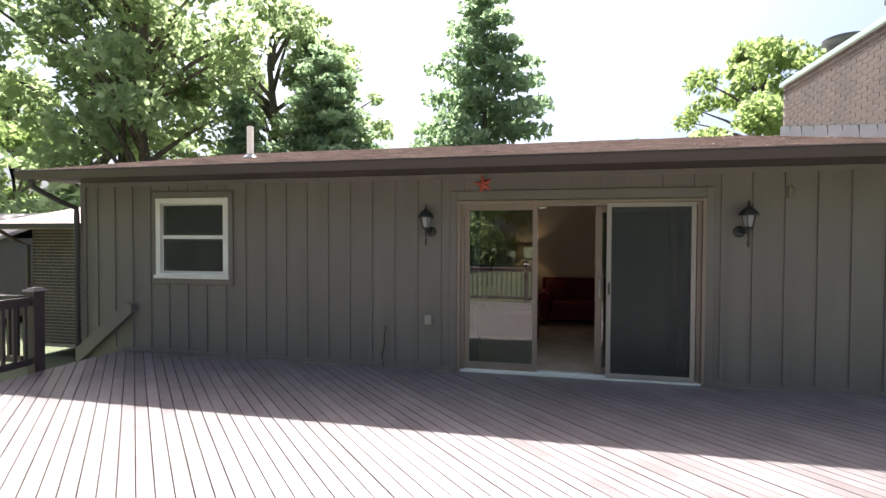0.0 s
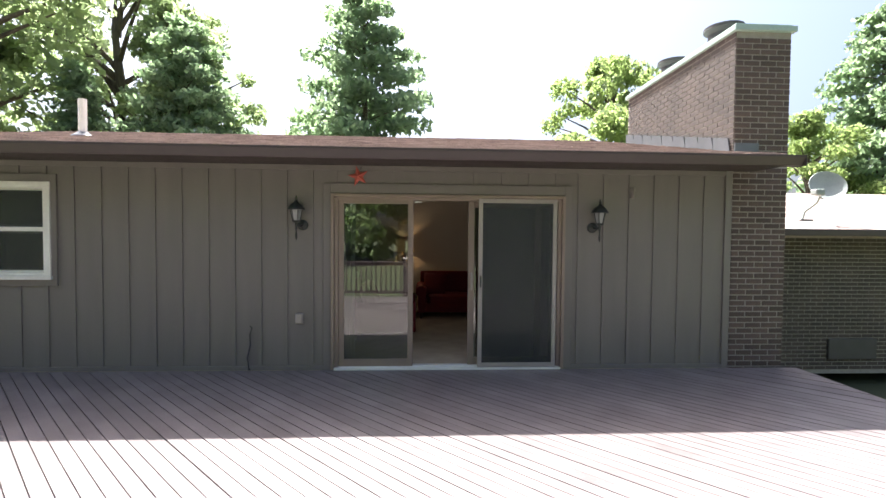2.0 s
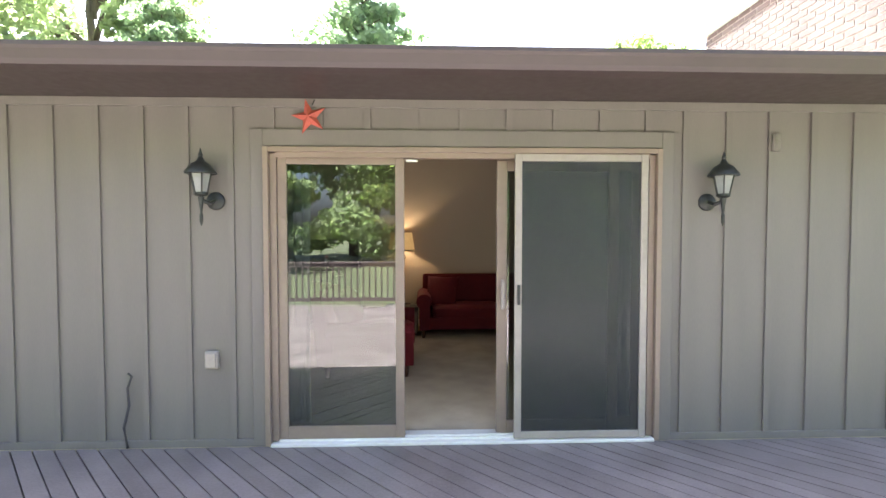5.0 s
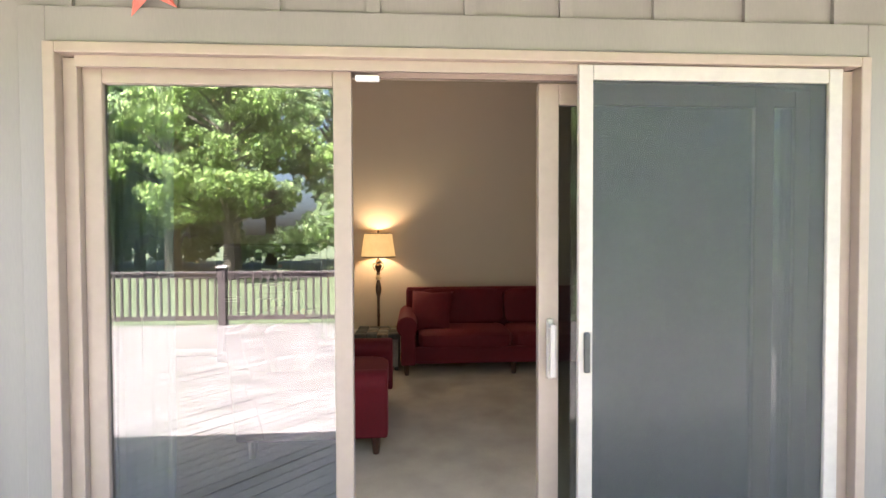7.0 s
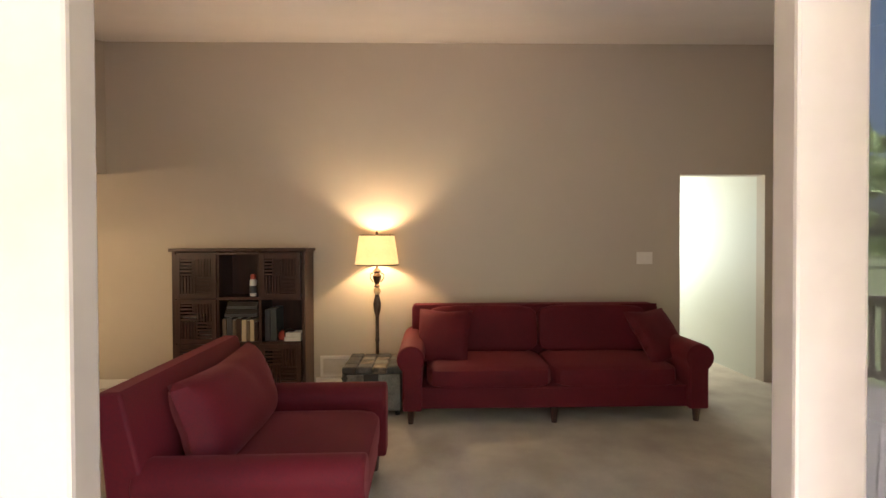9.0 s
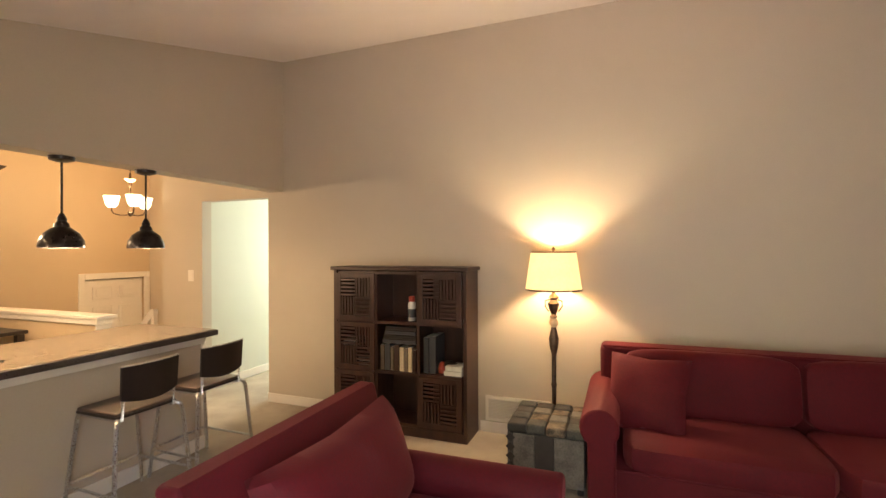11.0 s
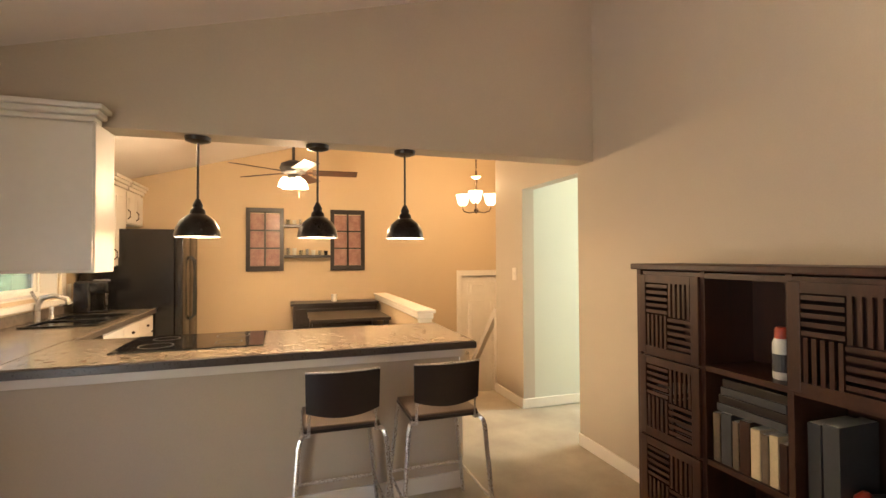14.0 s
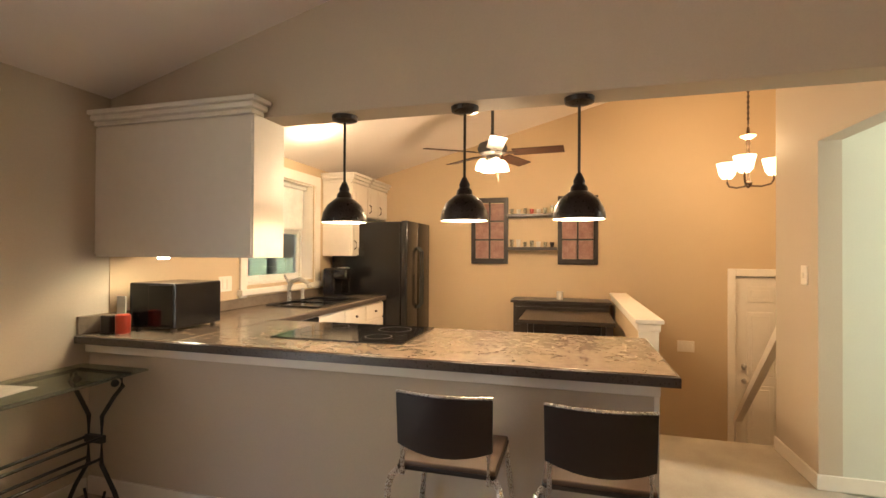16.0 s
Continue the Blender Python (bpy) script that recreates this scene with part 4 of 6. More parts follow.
# patchwork ottoman
ott = thing("ottoman", (-0.62, 3.68, 0.012), "square patchwork fabric ottoman in dark and cream", "ottoman")
part("body", PATCHG, ott, B((-0.87, 3.44, 0.05), (-0.40, 3.90, 0.36), 0.02, 3), smooth=True, label="grey floral patchwork sides")
tops = ("dgcg", "gcpd", "dpcp", "gdgc")
cloths = {"d": WICKER, "c": PATCHC, "g": PATCHG, "p": PATCHP}
for i in range(4):
    for j in range(4):
        part("patch", cloths[tops[j][i]], ott, B((-0.88 + i * 0.1225, 3.43 + j * 0.12, 0.355), (-0.88 + (i + 1) * 0.1225 - 0.001, 3.43 + (j + 1) * 0.12 - 0.001, 0.415 + 0.004 * ((i + j) % 2)), 0.016, 3))
for y0, x0, x1, cloth in ((3.43, -0.84, -0.705, PATCHP), (3.43, -0.703, -0.585, WICKER), (3.43, -0.583, -0.405, PATCHP)):
    part("patch", cloth, ott, B((x0, y0, 0.055), (x1, y0 + 0.016, 0.352), 0.006))
for y0, y1, cloth in ((3.45, 3.60, PATCHP), (3.602, 3.74, WICKER), (3.742, 3.89, PATCHP)):
    part("patch", cloth, ott, B((-0.882, y0, 0.055), (-0.866, y1, 0.352), 0.006))
for k in range(5):
    part("diamond", WICKER, ott, B((-0.021, -0.006, -0.021), (0.021, 0.006, 0.021), m=Matrix.Translation((-0.857, 3.432, 0.085 + k * 0.06)) @ Matrix.Rotation(radians(45), 4, "Y")))
for fx in (-0.84, -0.43):
    for fy in (3.47, 3.87):
        part("foot", BLACKW, ott, T([(fx, fy, 0.012), (fx, fy, 0.06)], 0.02, 8))

# floor lamp
LX, LY = -0.66, 4.02
fl = thing("floor_lamp", (LX, LY, 0.012), "ornate bronze floor lamp with a lit parchment shade", "lamp")
part("base", BRONZE, fl, L((LX, LY, 0.012), [(0.13, 0), (0.13, 0.02), (0.10, 0.035), (0.05, 0.05), (0.025, 0.09)], 24), smooth=True)
part("pole", BRONZE, fl, L((LX, LY, 0), [(0.016, 0.09), (0.016, 0.5), (0.022, 0.52), (0.016, 0.54), (0.017, 0.74), (0.032, 0.80), (0.036, 0.86), (0.02, 0.93), (0.016, 0.95)], 16), smooth=True)
part("urn", BRONZE, fl, L((LX, LY, 0), [(0.016, 1.01), (0.03, 1.02), (0.018, 1.04), (0.034, 1.08), (0.042, 1.12), (0.024, 1.15), (0.044, 1.165), (0.03, 1.18), (0.012, 1.20), (0.012, 1.26)], 16), smooth=True)
part("bead", PARCH, fl, L((LX, LY, 0), [(0.018, 0.945), (0.032, 0.965), (0.034, 0.985), (0.018, 1.012)], 14), smooth=True, label="cream ceramic bead")
for sx in (-1, 1):
    part("scroll", BRONZE, fl, T([(LX + sx * 0.03, LY, 1.15), (LX + sx * 0.06, LY, 1.14), (LX + sx * 0.062, LY, 1.10), (LX + sx * 0.035, LY, 1.06)], 0.006, 6), smooth=True)
part("shade", SHADE, fl, L((LX, LY, 0), [(0.205, 1.225), (0.165, 1.50), (0.162, 1.50), (0.202, 1.225)], 32, caps=False), label="glowing parchment drum shade", smooth=True)
part("lower_trim", DWOOD, fl, L((LX, LY, 0), [(0.207, 1.220), (0.2085, 1.226), (0.2065, 1.232), (0.204, 1.226)], 32, caps=False))
part("upper_trim", DWOOD, fl, L((LX, LY, 0), [(0.1655, 1.497), (0.1665, 1.502), (0.1645, 1.506), (0.163, 1.50)], 32, caps=False))
part("bulb", BULB, fl, L((LX, LY, 1.27), [(0.012, 0), (0.03, 0.03), (0.032, 0.06), (0.015, 0.09)], 12), smooth=True)
part("finial", BRONZE, fl, L((LX, LY, 1.36), [(0.004, 0), (0.004, 0.14), (0.012, 0.15), (0.014, 0.165), (0.003, 0.185)], 10), smooth=True)
lamp("floor_lamp_light", (LX, LY, 1.37), 1.1, (1.0, 0.74, 0.45), 0.035)

# ---- bookcase ----
bk = thing("bookcase", (-1.91, 4.07, 0.012), "dark walnut bookcase with slatted lattice doors", "bookcase")
X0, X1, Y0, Y1, ZT = -2.52, -1.31, 3.92, 4.235, 1.385
CX = [X0 + 0.03 + (X1 - X0 - 0.06) * i / 3 for i in range(4)]
CZ = [0.10 + (ZT - 0.05 - 0.10) * i / 3 for i in range(4)]
part("side", DWOOD, bk, B((X0, Y0 + 0.01, 0.012), (X0 + 0.03, Y1, ZT - 0.03), 0.003))
part("side", DWOOD, bk, B((X1 - 0.03, Y0 + 0.01, 0.012), (X1, Y1, ZT - 0.03), 0.003))
part("top", DWOOD, bk, B((X0 - 0.02, Y0 - 0.015, ZT - 0.03), (X1 + 0.02, Y1 + 0.005, ZT), 0.006))
part("plinth", DWOOD, bk, B((X0 + 0.03, Y0 + 0.012, 0.012), (X1 - 0.03, Y0 + 0.03, 0.085)))
part("back", DWOOD, bk, B((X0 + 0.03, Y1 - 0.012, 0.085), (X1 - 0.03, Y1, ZT - 0.03)))
for x in CX[1:3]:
    part("divider", DWOOD, bk, B((x - 0.012, Y0 + 0.012, 0.085), (x + 0.012, Y1 - 0.012, ZT - 0.03)))
for z in CZ:
    for i in range(3):
        part("shelf", DWOOD, bk, B((CX[i] + 0.012, Y0 + 0.014, z - 0.012), (CX[i + 1] - 0.012, Y1 - 0.012, z + 0.012)))


def lattice(c, r):
    """A slatted basket-weave door in column c and row r."""
    xa, xb, za, zb = CX[c] + 0.006, CX[c + 1] - 0.006, CZ[r] + 0.006, CZ[r + 1] - 0.006
    d = part("door", DWOOD, bk, B((xa, Y0 - 0.008, za), (xa + 0.045, Y0 + 0.01, zb), 0.003), B((xb - 0.045, Y0 - 0.008, za), (xb, Y0 + 0.01, zb), 0.003), B((xa + 0.045, Y0 - 0.007, za), (xb - 0.045, Y0 + 0.009, za + 0.04)), B((xa + 0.045, Y0 - 0.007, zb - 0.04), (xb - 0.045, Y0 + 0.009, zb)))
    ia, ib, ja, jb = xa + 0.045, xb - 0.045, za + 0.04, zb - 0.04
    mx, mz = (ia + ib) / 2, (ja + jb) / 2
    for q, (x0, x1, z0, z1, hor) in enumerate(((ia, mx, mz, jb, 1), (mx, ib, mz, jb, 0), (ia, mx, ja, mz, 0), (mx, ib, ja, mz, 1))):
        for k in range(5):
            f0, f1 = (k + 0.25) / 5, (k + 0.78) / 5
            if hor:
                part("slat", DWOOD, d, B((x0, Y0 - 0.003, z0 + (z1 - z0) * f0), (x1, Y0 + 0.006, z0 + (z1 - z0) * f1)))
            else:
                part("slat", DWOOD, d, B((x0 + (x1 - x0) * f0, Y0 - 0.0035, z0), (x0 + (x1 - x0) * f1, Y0 + 0.0065, z1)))


for c, r in ((0, 0), (0, 1), (0, 2), (2, 0), (2, 2)):
    lattice(c, r)


def book(label, a, b, m, pages=True):
    t = thing("book", ((a[0] + b[0]) / 2, (a[1] + b[1]) / 2, a[2]), label, "book", "books in the bookcase")
    part("cover", m, t, B(a, b, 0.003))
    if b[2] - a[2] > b[0] - a[0]:
        part("pages", PAPERW, t, B((a[0] + 0.003, a[1] + 0.008, b[2] - 0.003), (b[0] - 0.003, b[1] - 0.004, b[2] + 0.001)))
    elif m is PAPERW:
        part("pages", PAPERW, t, B((a[0] + 0.008, a[1] - 0.001, a[2] + 0.003), (b[0] - 0.008, a[1] + 0.006, b[2] - 0.003)))


zb = CZ[1] + 0.0125
xx = CX[1] + 0.03
for w, h, m, lab in ((0.035, 0.21, TANB, "brown hardback book standing on the shelf"), (0.05, 0.22, GREYP, "grey hardback book standing on the shelf"), (0.03, 0.2, TANB, "tan paperback standing on the shelf"), (0.045, 0.215, DWOOD, "dark brown book standing on the shelf"), (0.04, 0.2, PARCH, "cream book standing on the shelf"), (0.03, 0.19, TANB, "tan book standing on the shelf"), (0.035, 0.2, PARCH, "yellowed book standing on the shelf"), (0.03, 0.18, DWOOD, "dark book standing on the shelf")):
    book(lab, (xx, Y0 + 0.03, zb), (xx + w, Y0 + 0.2, zb + h), m)
    xx += w + 0.004
for k, m in enumerate((GREYP, BLACKW, GREYP, BLACKW)):
    book("dark boxed disc case lying on the books", (CX[1] + 0.05 + 0.01 * k, Y0 + 0.03, zb + 0.226 + k * 0.036), (CX[2] - 0.03 + 0.004 * (k % 2), Y0 + 0.2, zb + 0.26 + k * 0.036), m)
xx = CX[2] + 0.03
for w, h in ((0.045, 0.29), (0.055, 0.30)):
    book("tall grey binder standing on the shelf", (xx, Y0 + 0.05, zb), (xx + w, Y0 + 0.26, zb + h), GREYP)
    xx += w + 0.006
book("white book lying on the shelf", (CX[3] - 0.17, Y0 + 0.03, zb), (CX[3] - 0.02, Y0 + 0.2, zb + 0.038), PAPERW)
book("white book lying on the shelf", (CX[3] - 0.16, Y0 + 0.035, zb + 0.0385), (CX[3] - 0.018, Y0 + 0.2, zb + 0.075), PAPERW)
for cz, x0, n in ((CZ[1], CX[0] + 0.2, 5), (CZ[0], CX[0] + 0.17, 6), (CZ[1] + 0.2, CX[0] + 0.05, 2)):
    if n == 2:
        book("dark box lying on the slatted shelf", (CX[0] + 0.04, Y0 + 0.03, CZ[1] + 0.0125), (CX[0] + 0.19, Y0 + 0.2, CZ[1] + 0.2), BLACKW)
    for k in range(n):
        book("pale disc case behind the slatted door", (x0 + 0.004 * (k % 2), Y0 + 0.03, cz + 0.0125 + 0.02 * k), (x0 + 0.14, Y0 + 0.2, cz + 0.0285 + 0.02 * k), PAPERW if k % 2 else GREYP)
toy = thing("small_figurine", (CX[2] + 0.2, Y0 + 0.14, zb), "small dark and red trinket on the shelf", "trinket")
part("body", BLACKW, toy, lambda bm: bmesh.ops.create_icosphere(bm, subdivisions=2, radius=0.055, matrix=Matrix.Translation((CX[2] + 0.23, Y0 + 0.14, zb + 0.05)) @ Matrix.Diagonal((1.3, 1, 0.9, 1))), smooth=True)
part("lid", REDP, toy, L((CX[2] + 0.17, Y0 + 0.12, zb), [(0.035, 0), (0.04, 0.03), (0.03, 0.07), (0.01, 0.09)], 14), smooth=True)
can = thing("spray_can", (CX[1] + 0.29, Y0 + 0.1, CZ[2]), "white bottle with a red cap on the shelf", "bottle")
part("body", PAPERW, can, L((CX[1] + 0.29, Y0 + 0.1, CZ[2] + 0.0125), [(0.03, 0), (0.032, 0.01), (0.032, 0.14), (0.025, 0.16)], 18), smooth=True)
part("label", GREYP, can, L((CX[1] + 0.29, Y0 + 0.1, CZ[2] + 0.0125), [(0.0323, 0.03), (0.0323, 0.10)], 18, caps=False))
part("cap", REDP, can, L((CX[1] + 0.29, Y0 + 0.1, CZ[2] + 0.0125), [(0.025, 0.158), (0.025, 0.195), (0.018, 0.205)], 16), smooth=True)


# ---- vents, switches ----
def plate(name, label, cat, a, b, bits, m=TRIMW):
    t = thing(name, ((a[0] + b[0]) / 2, (a[1] + b[1]) / 2, a[2]), label, cat)
    part("plate", m, t, B(a, b, 0.003))
    for p, q in bits:
        part("toggle", m, t, B(p, q, 0.002))
    return t


vg = thing("floor_register", (-1.05, YB - 0.02, 0.05), "white louvred return air grille in the wall", "vent")
part("frame", TRIMW, vg, B((-1.25, YB - 0.014, 0.11), (-0.72, YB - 0.001, 0.135)), B((-1.25, YB - 0.014, 0.29), (-0.72, YB - 0.001, 0.315)), B((-1.25, YB - 0.0135, 0.135), (-1.225, YB - 0.001, 0.29)), B((-0.745, YB - 0.0135, 0.135), (-0.72, YB - 0.001, 0.29)), B((-0.965, YB - 0.013, 0.135), (-0.955, YB - 0.001, 0.29)))
for i in range(13):
    part("louvre", TRIMW, vg, B((-1.225, YB - 0.010, 0.139 + i * 0.0118), (-0.745, YB - 0.002, 0.1455 + i * 0.0118)))
plate("light_switch", "white double light switch on the back wall", "switch", (1.90, YB - 0.008, 1.21), (2.06, YB - 0.0005, 1.33), [((1.94, YB - 0.016, 1.255), (1.96, YB - 0.008, 1.285)), ((2.0, YB - 0.016, 1.255), (2.02, YB - 0.008, 1.285))])
plate("light_switch", "white light switch beside the hall opening", "switch", (-4.60, YB - 0.008, 1.20), (-4.52, YB - 0.0005, 1.32), [((-4.57, YB - 0.016, 1.245), (-4.55, YB - 0.008, 1.275))])
plate("wall_outlet", "white triple outlet plate low on the wall", "outlet", (XK + 0.0005, 3.97, 0.32), (XK + 0.008, 4.14, 0.44), [((XK + 0.008, 4.0 + k * 0.045, 0.35), (XK + 0.012, 4.03 + k * 0.045, 0.41)) for k in range(3)])
plate("wall_outlet", "white outlet plate above the counter", "outlet", (-4.36, YI + 0.0005, 1.07), (-4.22, YI + 0.008, 1.19), [((-4.33, YI + 0.008, 1.09), (-4.30, YI + 0.012, 1.17)), ((-4.28, YI + 0.008, 1.09), (-4.25, YI + 0.012, 1.17))])
plate("wall_outlet", "white outlet plate beside the coffee maker", "outlet", (-5.86, YI + 0.0005, 1.07), (-5.78, YI + 0.008, 1.19), [((-5.83, YI + 0.008, 1.09), (-5.81, YI + 0.012, 1.17))])

# ---- peninsula ----
pen = thing("peninsula", (-3.5, 1.7, 0.012), "kitchen peninsula with beige knee wall and laminate counter", "counter")
part("knee_wall", WALLP, pen, B((-3.34, YI + 0.002, 0.012), (-3.205, 3.17, 0.83)))
part("end_board", TRIMW, pen, B((-3.90, 3.17, 0.012), (-3.20, 3.19, 0.875), 0.003))
part("apron", TRIMW, pen, B((-3.204, YI + 0.002, 0.815), (-3.18, 3.19, 0.872), 0.003), B((-3.34, YI + 0.002, 0.83), (-3.204, 3.17, 0.872)), label="white apron board")
part("baseboard", TRIMW, pen, B((-3.204, YI + 0.02, 0.012), (-3.188, 3.19, 0.11), 0.004))
part("cabinet_body", CABW, pen, B((-3.92, 0.9, 0.012), (-3.34, 3.17, 0.872)))
top = part("counter_top", LAMTOP, pen, B((-3.965, 0.86, 0.873), (-3.125, 3.245, 0.919), 0.006), B((-3.965, YI + 0.001, 0.873), (-3.125, 0.86, 0.919), 0.006), label="mottled brown laminate counter top")
part("counter_edge", EDGE, pen, B((-3.128, YI + 0.002, 0.872), (-3.117, 3.252, 0.913), 0.003), B((-3.966, 3.242, 0.872), (-3.117, 3.253, 0.9125), 0.003))
part("backsplash", LAMTOP, pen, B((-3.965, YI, 0.919), (-3.13, YI + 0.02, 1.02), 0.004))
ct = thing("cooktop", (-3.65, 1.64, 0.92), "black glass ceramic cooktop set in the counter", "cooktop")
part("glass", BLACKGL, ct, B((-3.93, 1.26, 0.92), (-3.37, 2.03, 0.927), 0.003))
for x, y, r in ((-3.53, 1.45, 0.09), (-3.53, 1.83, 0.075), (-3.78, 1.45, 0.075), (-3.78, 1.83, 0.1)):
    part("burner", BLACKW, ct, L((x, y, 0.9272), [(r, 0.0), (r, 0.0006), (r - 0.006, 0.0006), (r - 0.006, 0.0)], 28, caps=False))

# run of base cabinets along the window wall
run = thing("base_cabinet", (-5.0, 0.5, 0.012), "white base cabinets under the window counter", "cabinet")
part("body", CABW, run, B((-5.93, YI + 0.002, 0.1), (-3.97, 0.84, 0.872)), B((-5.93, YI + 0.002, 0.012), (-3.97, 0.78, 0.1)))
part("counter_top", LAMTOP, run, B((-5.935, YI + 0.001, 0.873), (-3.967, 0.88, 0.918), 0.006), label="dark mottled laminate counter top")
part("counter_edge", EDGE, run, B((-5.935, 0.877, 0.872), (-3.967, 0.887, 0.913), 0.003))
part("backsplash", LAMTOP, run, B((-5.93, YI, 0.919), (-3.967, YI + 0.02, 1.0), 0.004))
for x0, x1 in ((-5.92, -5.48), (-5.47, -5.03), (-5.02, -4.58)):
    d = part("drawer", CABW, run, B((x0, 0.84, 0.70), (x1, 0.86, 0.85), 0.005))
    part("knob", BRONZE, d, L(((x0 + x1) / 2, 0.87, 0.775), [(0.004, -0.012), (0.014, -0.006), (0.014, 0.006), (0.004, 0.012)], 10))
    d = part("door", CABW, run, B((x0, 0.84, 0.12), (x1, 0.86, 0.685), 0.005), B((x0 + 0.06, 0.858, 0.18), (x1 - 0.06, 0.866, 0.63), 0.006))
    part("handle", BRONZE, d, T([(x1 - 0.04, 0.862, 0.52), (x1 - 0.04, 0.885, 0.54), (x1 - 0.04, 0.885, 0.6), (x1 - 0.04, 0.862, 0.62)], 0.006, 6))
dw = thing("dishwasher", (-4.27, 0.85, 0.012), "black dishwasher under the counter", "dishwasher")
part("door", BLACKAPP, dw, B((-4.57, 0.841, 0.11), (-3.98, 0.862, 0.86), 0.006))
part("handle", BLACKMET, dw, B((-4.52, 0.862, 0.76), (-4.03, 0.89, 0.78), 0.006))
sink = thing("sink", (-5.05, 0.52, 0.9), "dark double-bowl sink below the window", "sink")
part("rim", BLACKAPP, sink, B((-5.45, 0.30, 0.919), (-4.65, 0.33, 0.932), 0.004), B((-5.45, 0.77, 0.919), (-4.65, 0.80, 0.932), 0.004), B((-5.45, 0.33, 0.919), (-5.42, 0.77, 0.932), 0.004), B((-4.68, 0.33, 0.919), (-4.65, 0.77, 0.932), 0.004), B((-5.06, 0.33, 0.919), (-5.03, 0.77, 0.931), 0.004))
part("bowl", BLACKGL, sink, B((-5.42, 0.33, 0.9185), (-5.06, 0.77, 0.9205)), B((-5.03, 0.33, 0.9185), (-4.68, 0.77, 0.9205)))
fau = thing("faucet", (-5.05, 0.27, 0.92), "chrome kitchen faucet with a high curved spout", "faucet")
part("spout", CHROME, fau, T([(-5.05, 0.26, 0.919), (-5.05, 0.26, 1.05), (-5.05, 0.29, 1.11), (-5.05, 0.37, 1.135), (-5.05, 0.46, 1.10), (-5.05, 0.48, 1.06)], 0.02, 10), smooth=True)
part("lever", CHROME, fau, T([(-5.05, 0.26, 1.08), (-5.0, 0.24, 1.17)], 0.011, 8))
part("sprayer", CHROME, fau, L((-5.28, 0.26, 0.919), [(0.025, 0), (0.018, 0.02), (0.014, 0.05), (0.02, 0.09), (0.012, 0.11)], 12), smooth=True)

# microwave and counter clutter
mw = thing("microwave", (-3.52, 0.46, 0.92), "black countertop microwave oven", "microwave")
part("case", BLACKAPP, mw, B((-3.72, 0.30, 0.935), (-3.35, 0.635, 1.20), 0.008))
part("door", BLACKGL, mw, B((-3.725, 0.31, 0.945), (-3.71, 0.53, 1.19), 0.004))
part("side_panel", BLACKGL, mw, B((-3.36, 0.45, 0.945), (-3.342, 0.63, 1.19), 0.003))
for x in (-3.69, -3.38):
    for y in (0.34, 0.60):
        part("foot", BLACKW, mw, L((x, y, 0.919), [(0.015, 0), (0.015, 0.018)], 10))
pp = thing("paper_stack", (-3.3, 0.3, 0.92), "white papers propped beside the microwave", "papers")
part("sheet", PAPERW, pp, B((-3.335, 0.235, 0.921), (-3.325, 0.30, 1.12), 0.002))
mug = thing("red_canister", (-3.24, 0.385, 0.92), "small red canister on the counter", "canister")
part("body", REDP, mug, L((-3.24, 0.385, 0.919), [(0.035, 0), (0.038, 0.01), (0.038, 0.105), (0.03, 0.11)], 18), smooth=True)
bxx = thing("dark_canister", (-3.22, 0.25, 0.92), "small dark tin on the counter", "canister")
part("body", BLACKW, bxx, B((-3.30, 0.25, 0.919), (-3.21, 0.325, 1.02), 0.008))


# ---- wall cabinets ----
def crown(parent, x0, x1, y0, y1, z, sides):
    """Stepped crown moulding round the given sides."""
    for k, (o, h0, h1) in enumerate(((0.012, 0.0, 0.035), (0.035, 0.035, 0.07), (0.055, 0.07, 0.10))):
        part("crown", CABW, parent, B((x0 - (o if "w" in sides else 0), y0, z + h0), (x1 + (o if "e" in sides else 0), y1 + (o if "n" in sides else 0), z + h1), 0.006))


pc = thing("wall_cabinet", (-3.36, 0.7, 1.38), "white painted hanging cabinet above the peninsula", "cabinet")
part("body", CABW, pc, B((-3.50, YI + 0.001, 1.355), (-3.235, 1.25, 2.109), 0.004))
part("back_panel", CABW, pc, B((-3.235, YI + 0.001, 1.37), (-3.228, 1.24, 2.10), 0.003))
part("cornice", CABW, pc, B((-3.319, YI + 0.001, 2.109), (-3.215, 1.25, 2.135), 0.006), B((-3.319, YI + 0.001, 2.135), (-3.19, 1.275, 2.165), 0.008), B((-3.319, YI + 0.001, 2.165), (-3.17, 1.295, 2.19), 0.006))
uc = thing("under_cabinet_light", (-3.4, 0.5, 1.38), "small lit puck light under the cabinet", "light")
part("puck", LED, uc, L((-3.38, 0.52, 1.340), [(0.03, 0.0), (0.034, 0.014)], 14))
d = bpy.data.lights.new("under_cabinet_lamp", "AREA")
d.energy, d.color, d.size = 0.065, (1.0, 0.86, 0.55), 0.12
lo = new("under_cabinet_lamp", d)
lo.matrix_world = look((-3.38, 0.50, 1.336), (-3.38, 0.50, 0.5))

wc = thing("wall_cabinet", (-6.0, 0.35, 1.35), "white raised-panel wall cabinet beside the window", "cabinet")
part("body", CABW, wc, B((-6.20, YI + 0.001, 1.35), (-5.80, 0.52, 2.16), 0.003))
d = part("door", CABW, wc, B((-6.19, 0.52, 1.36), (-5.81, 0.54, 2.14), 0.004), B((-6.12, 0.54, 1.44), (-5.88, 0.547, 2.06), 0.006))
part("handle", BRONZE, d, T([(-5.85, 0.54, 1.42), (-5.85, 0.565, 1.44), (-5.85, 0.565, 1.5), (-5.85, 0.54, 1.52)], 0.006, 6))
crown(wc, -6.20, -5.80, YI + 0.001, 0.54, 2.16, "en")
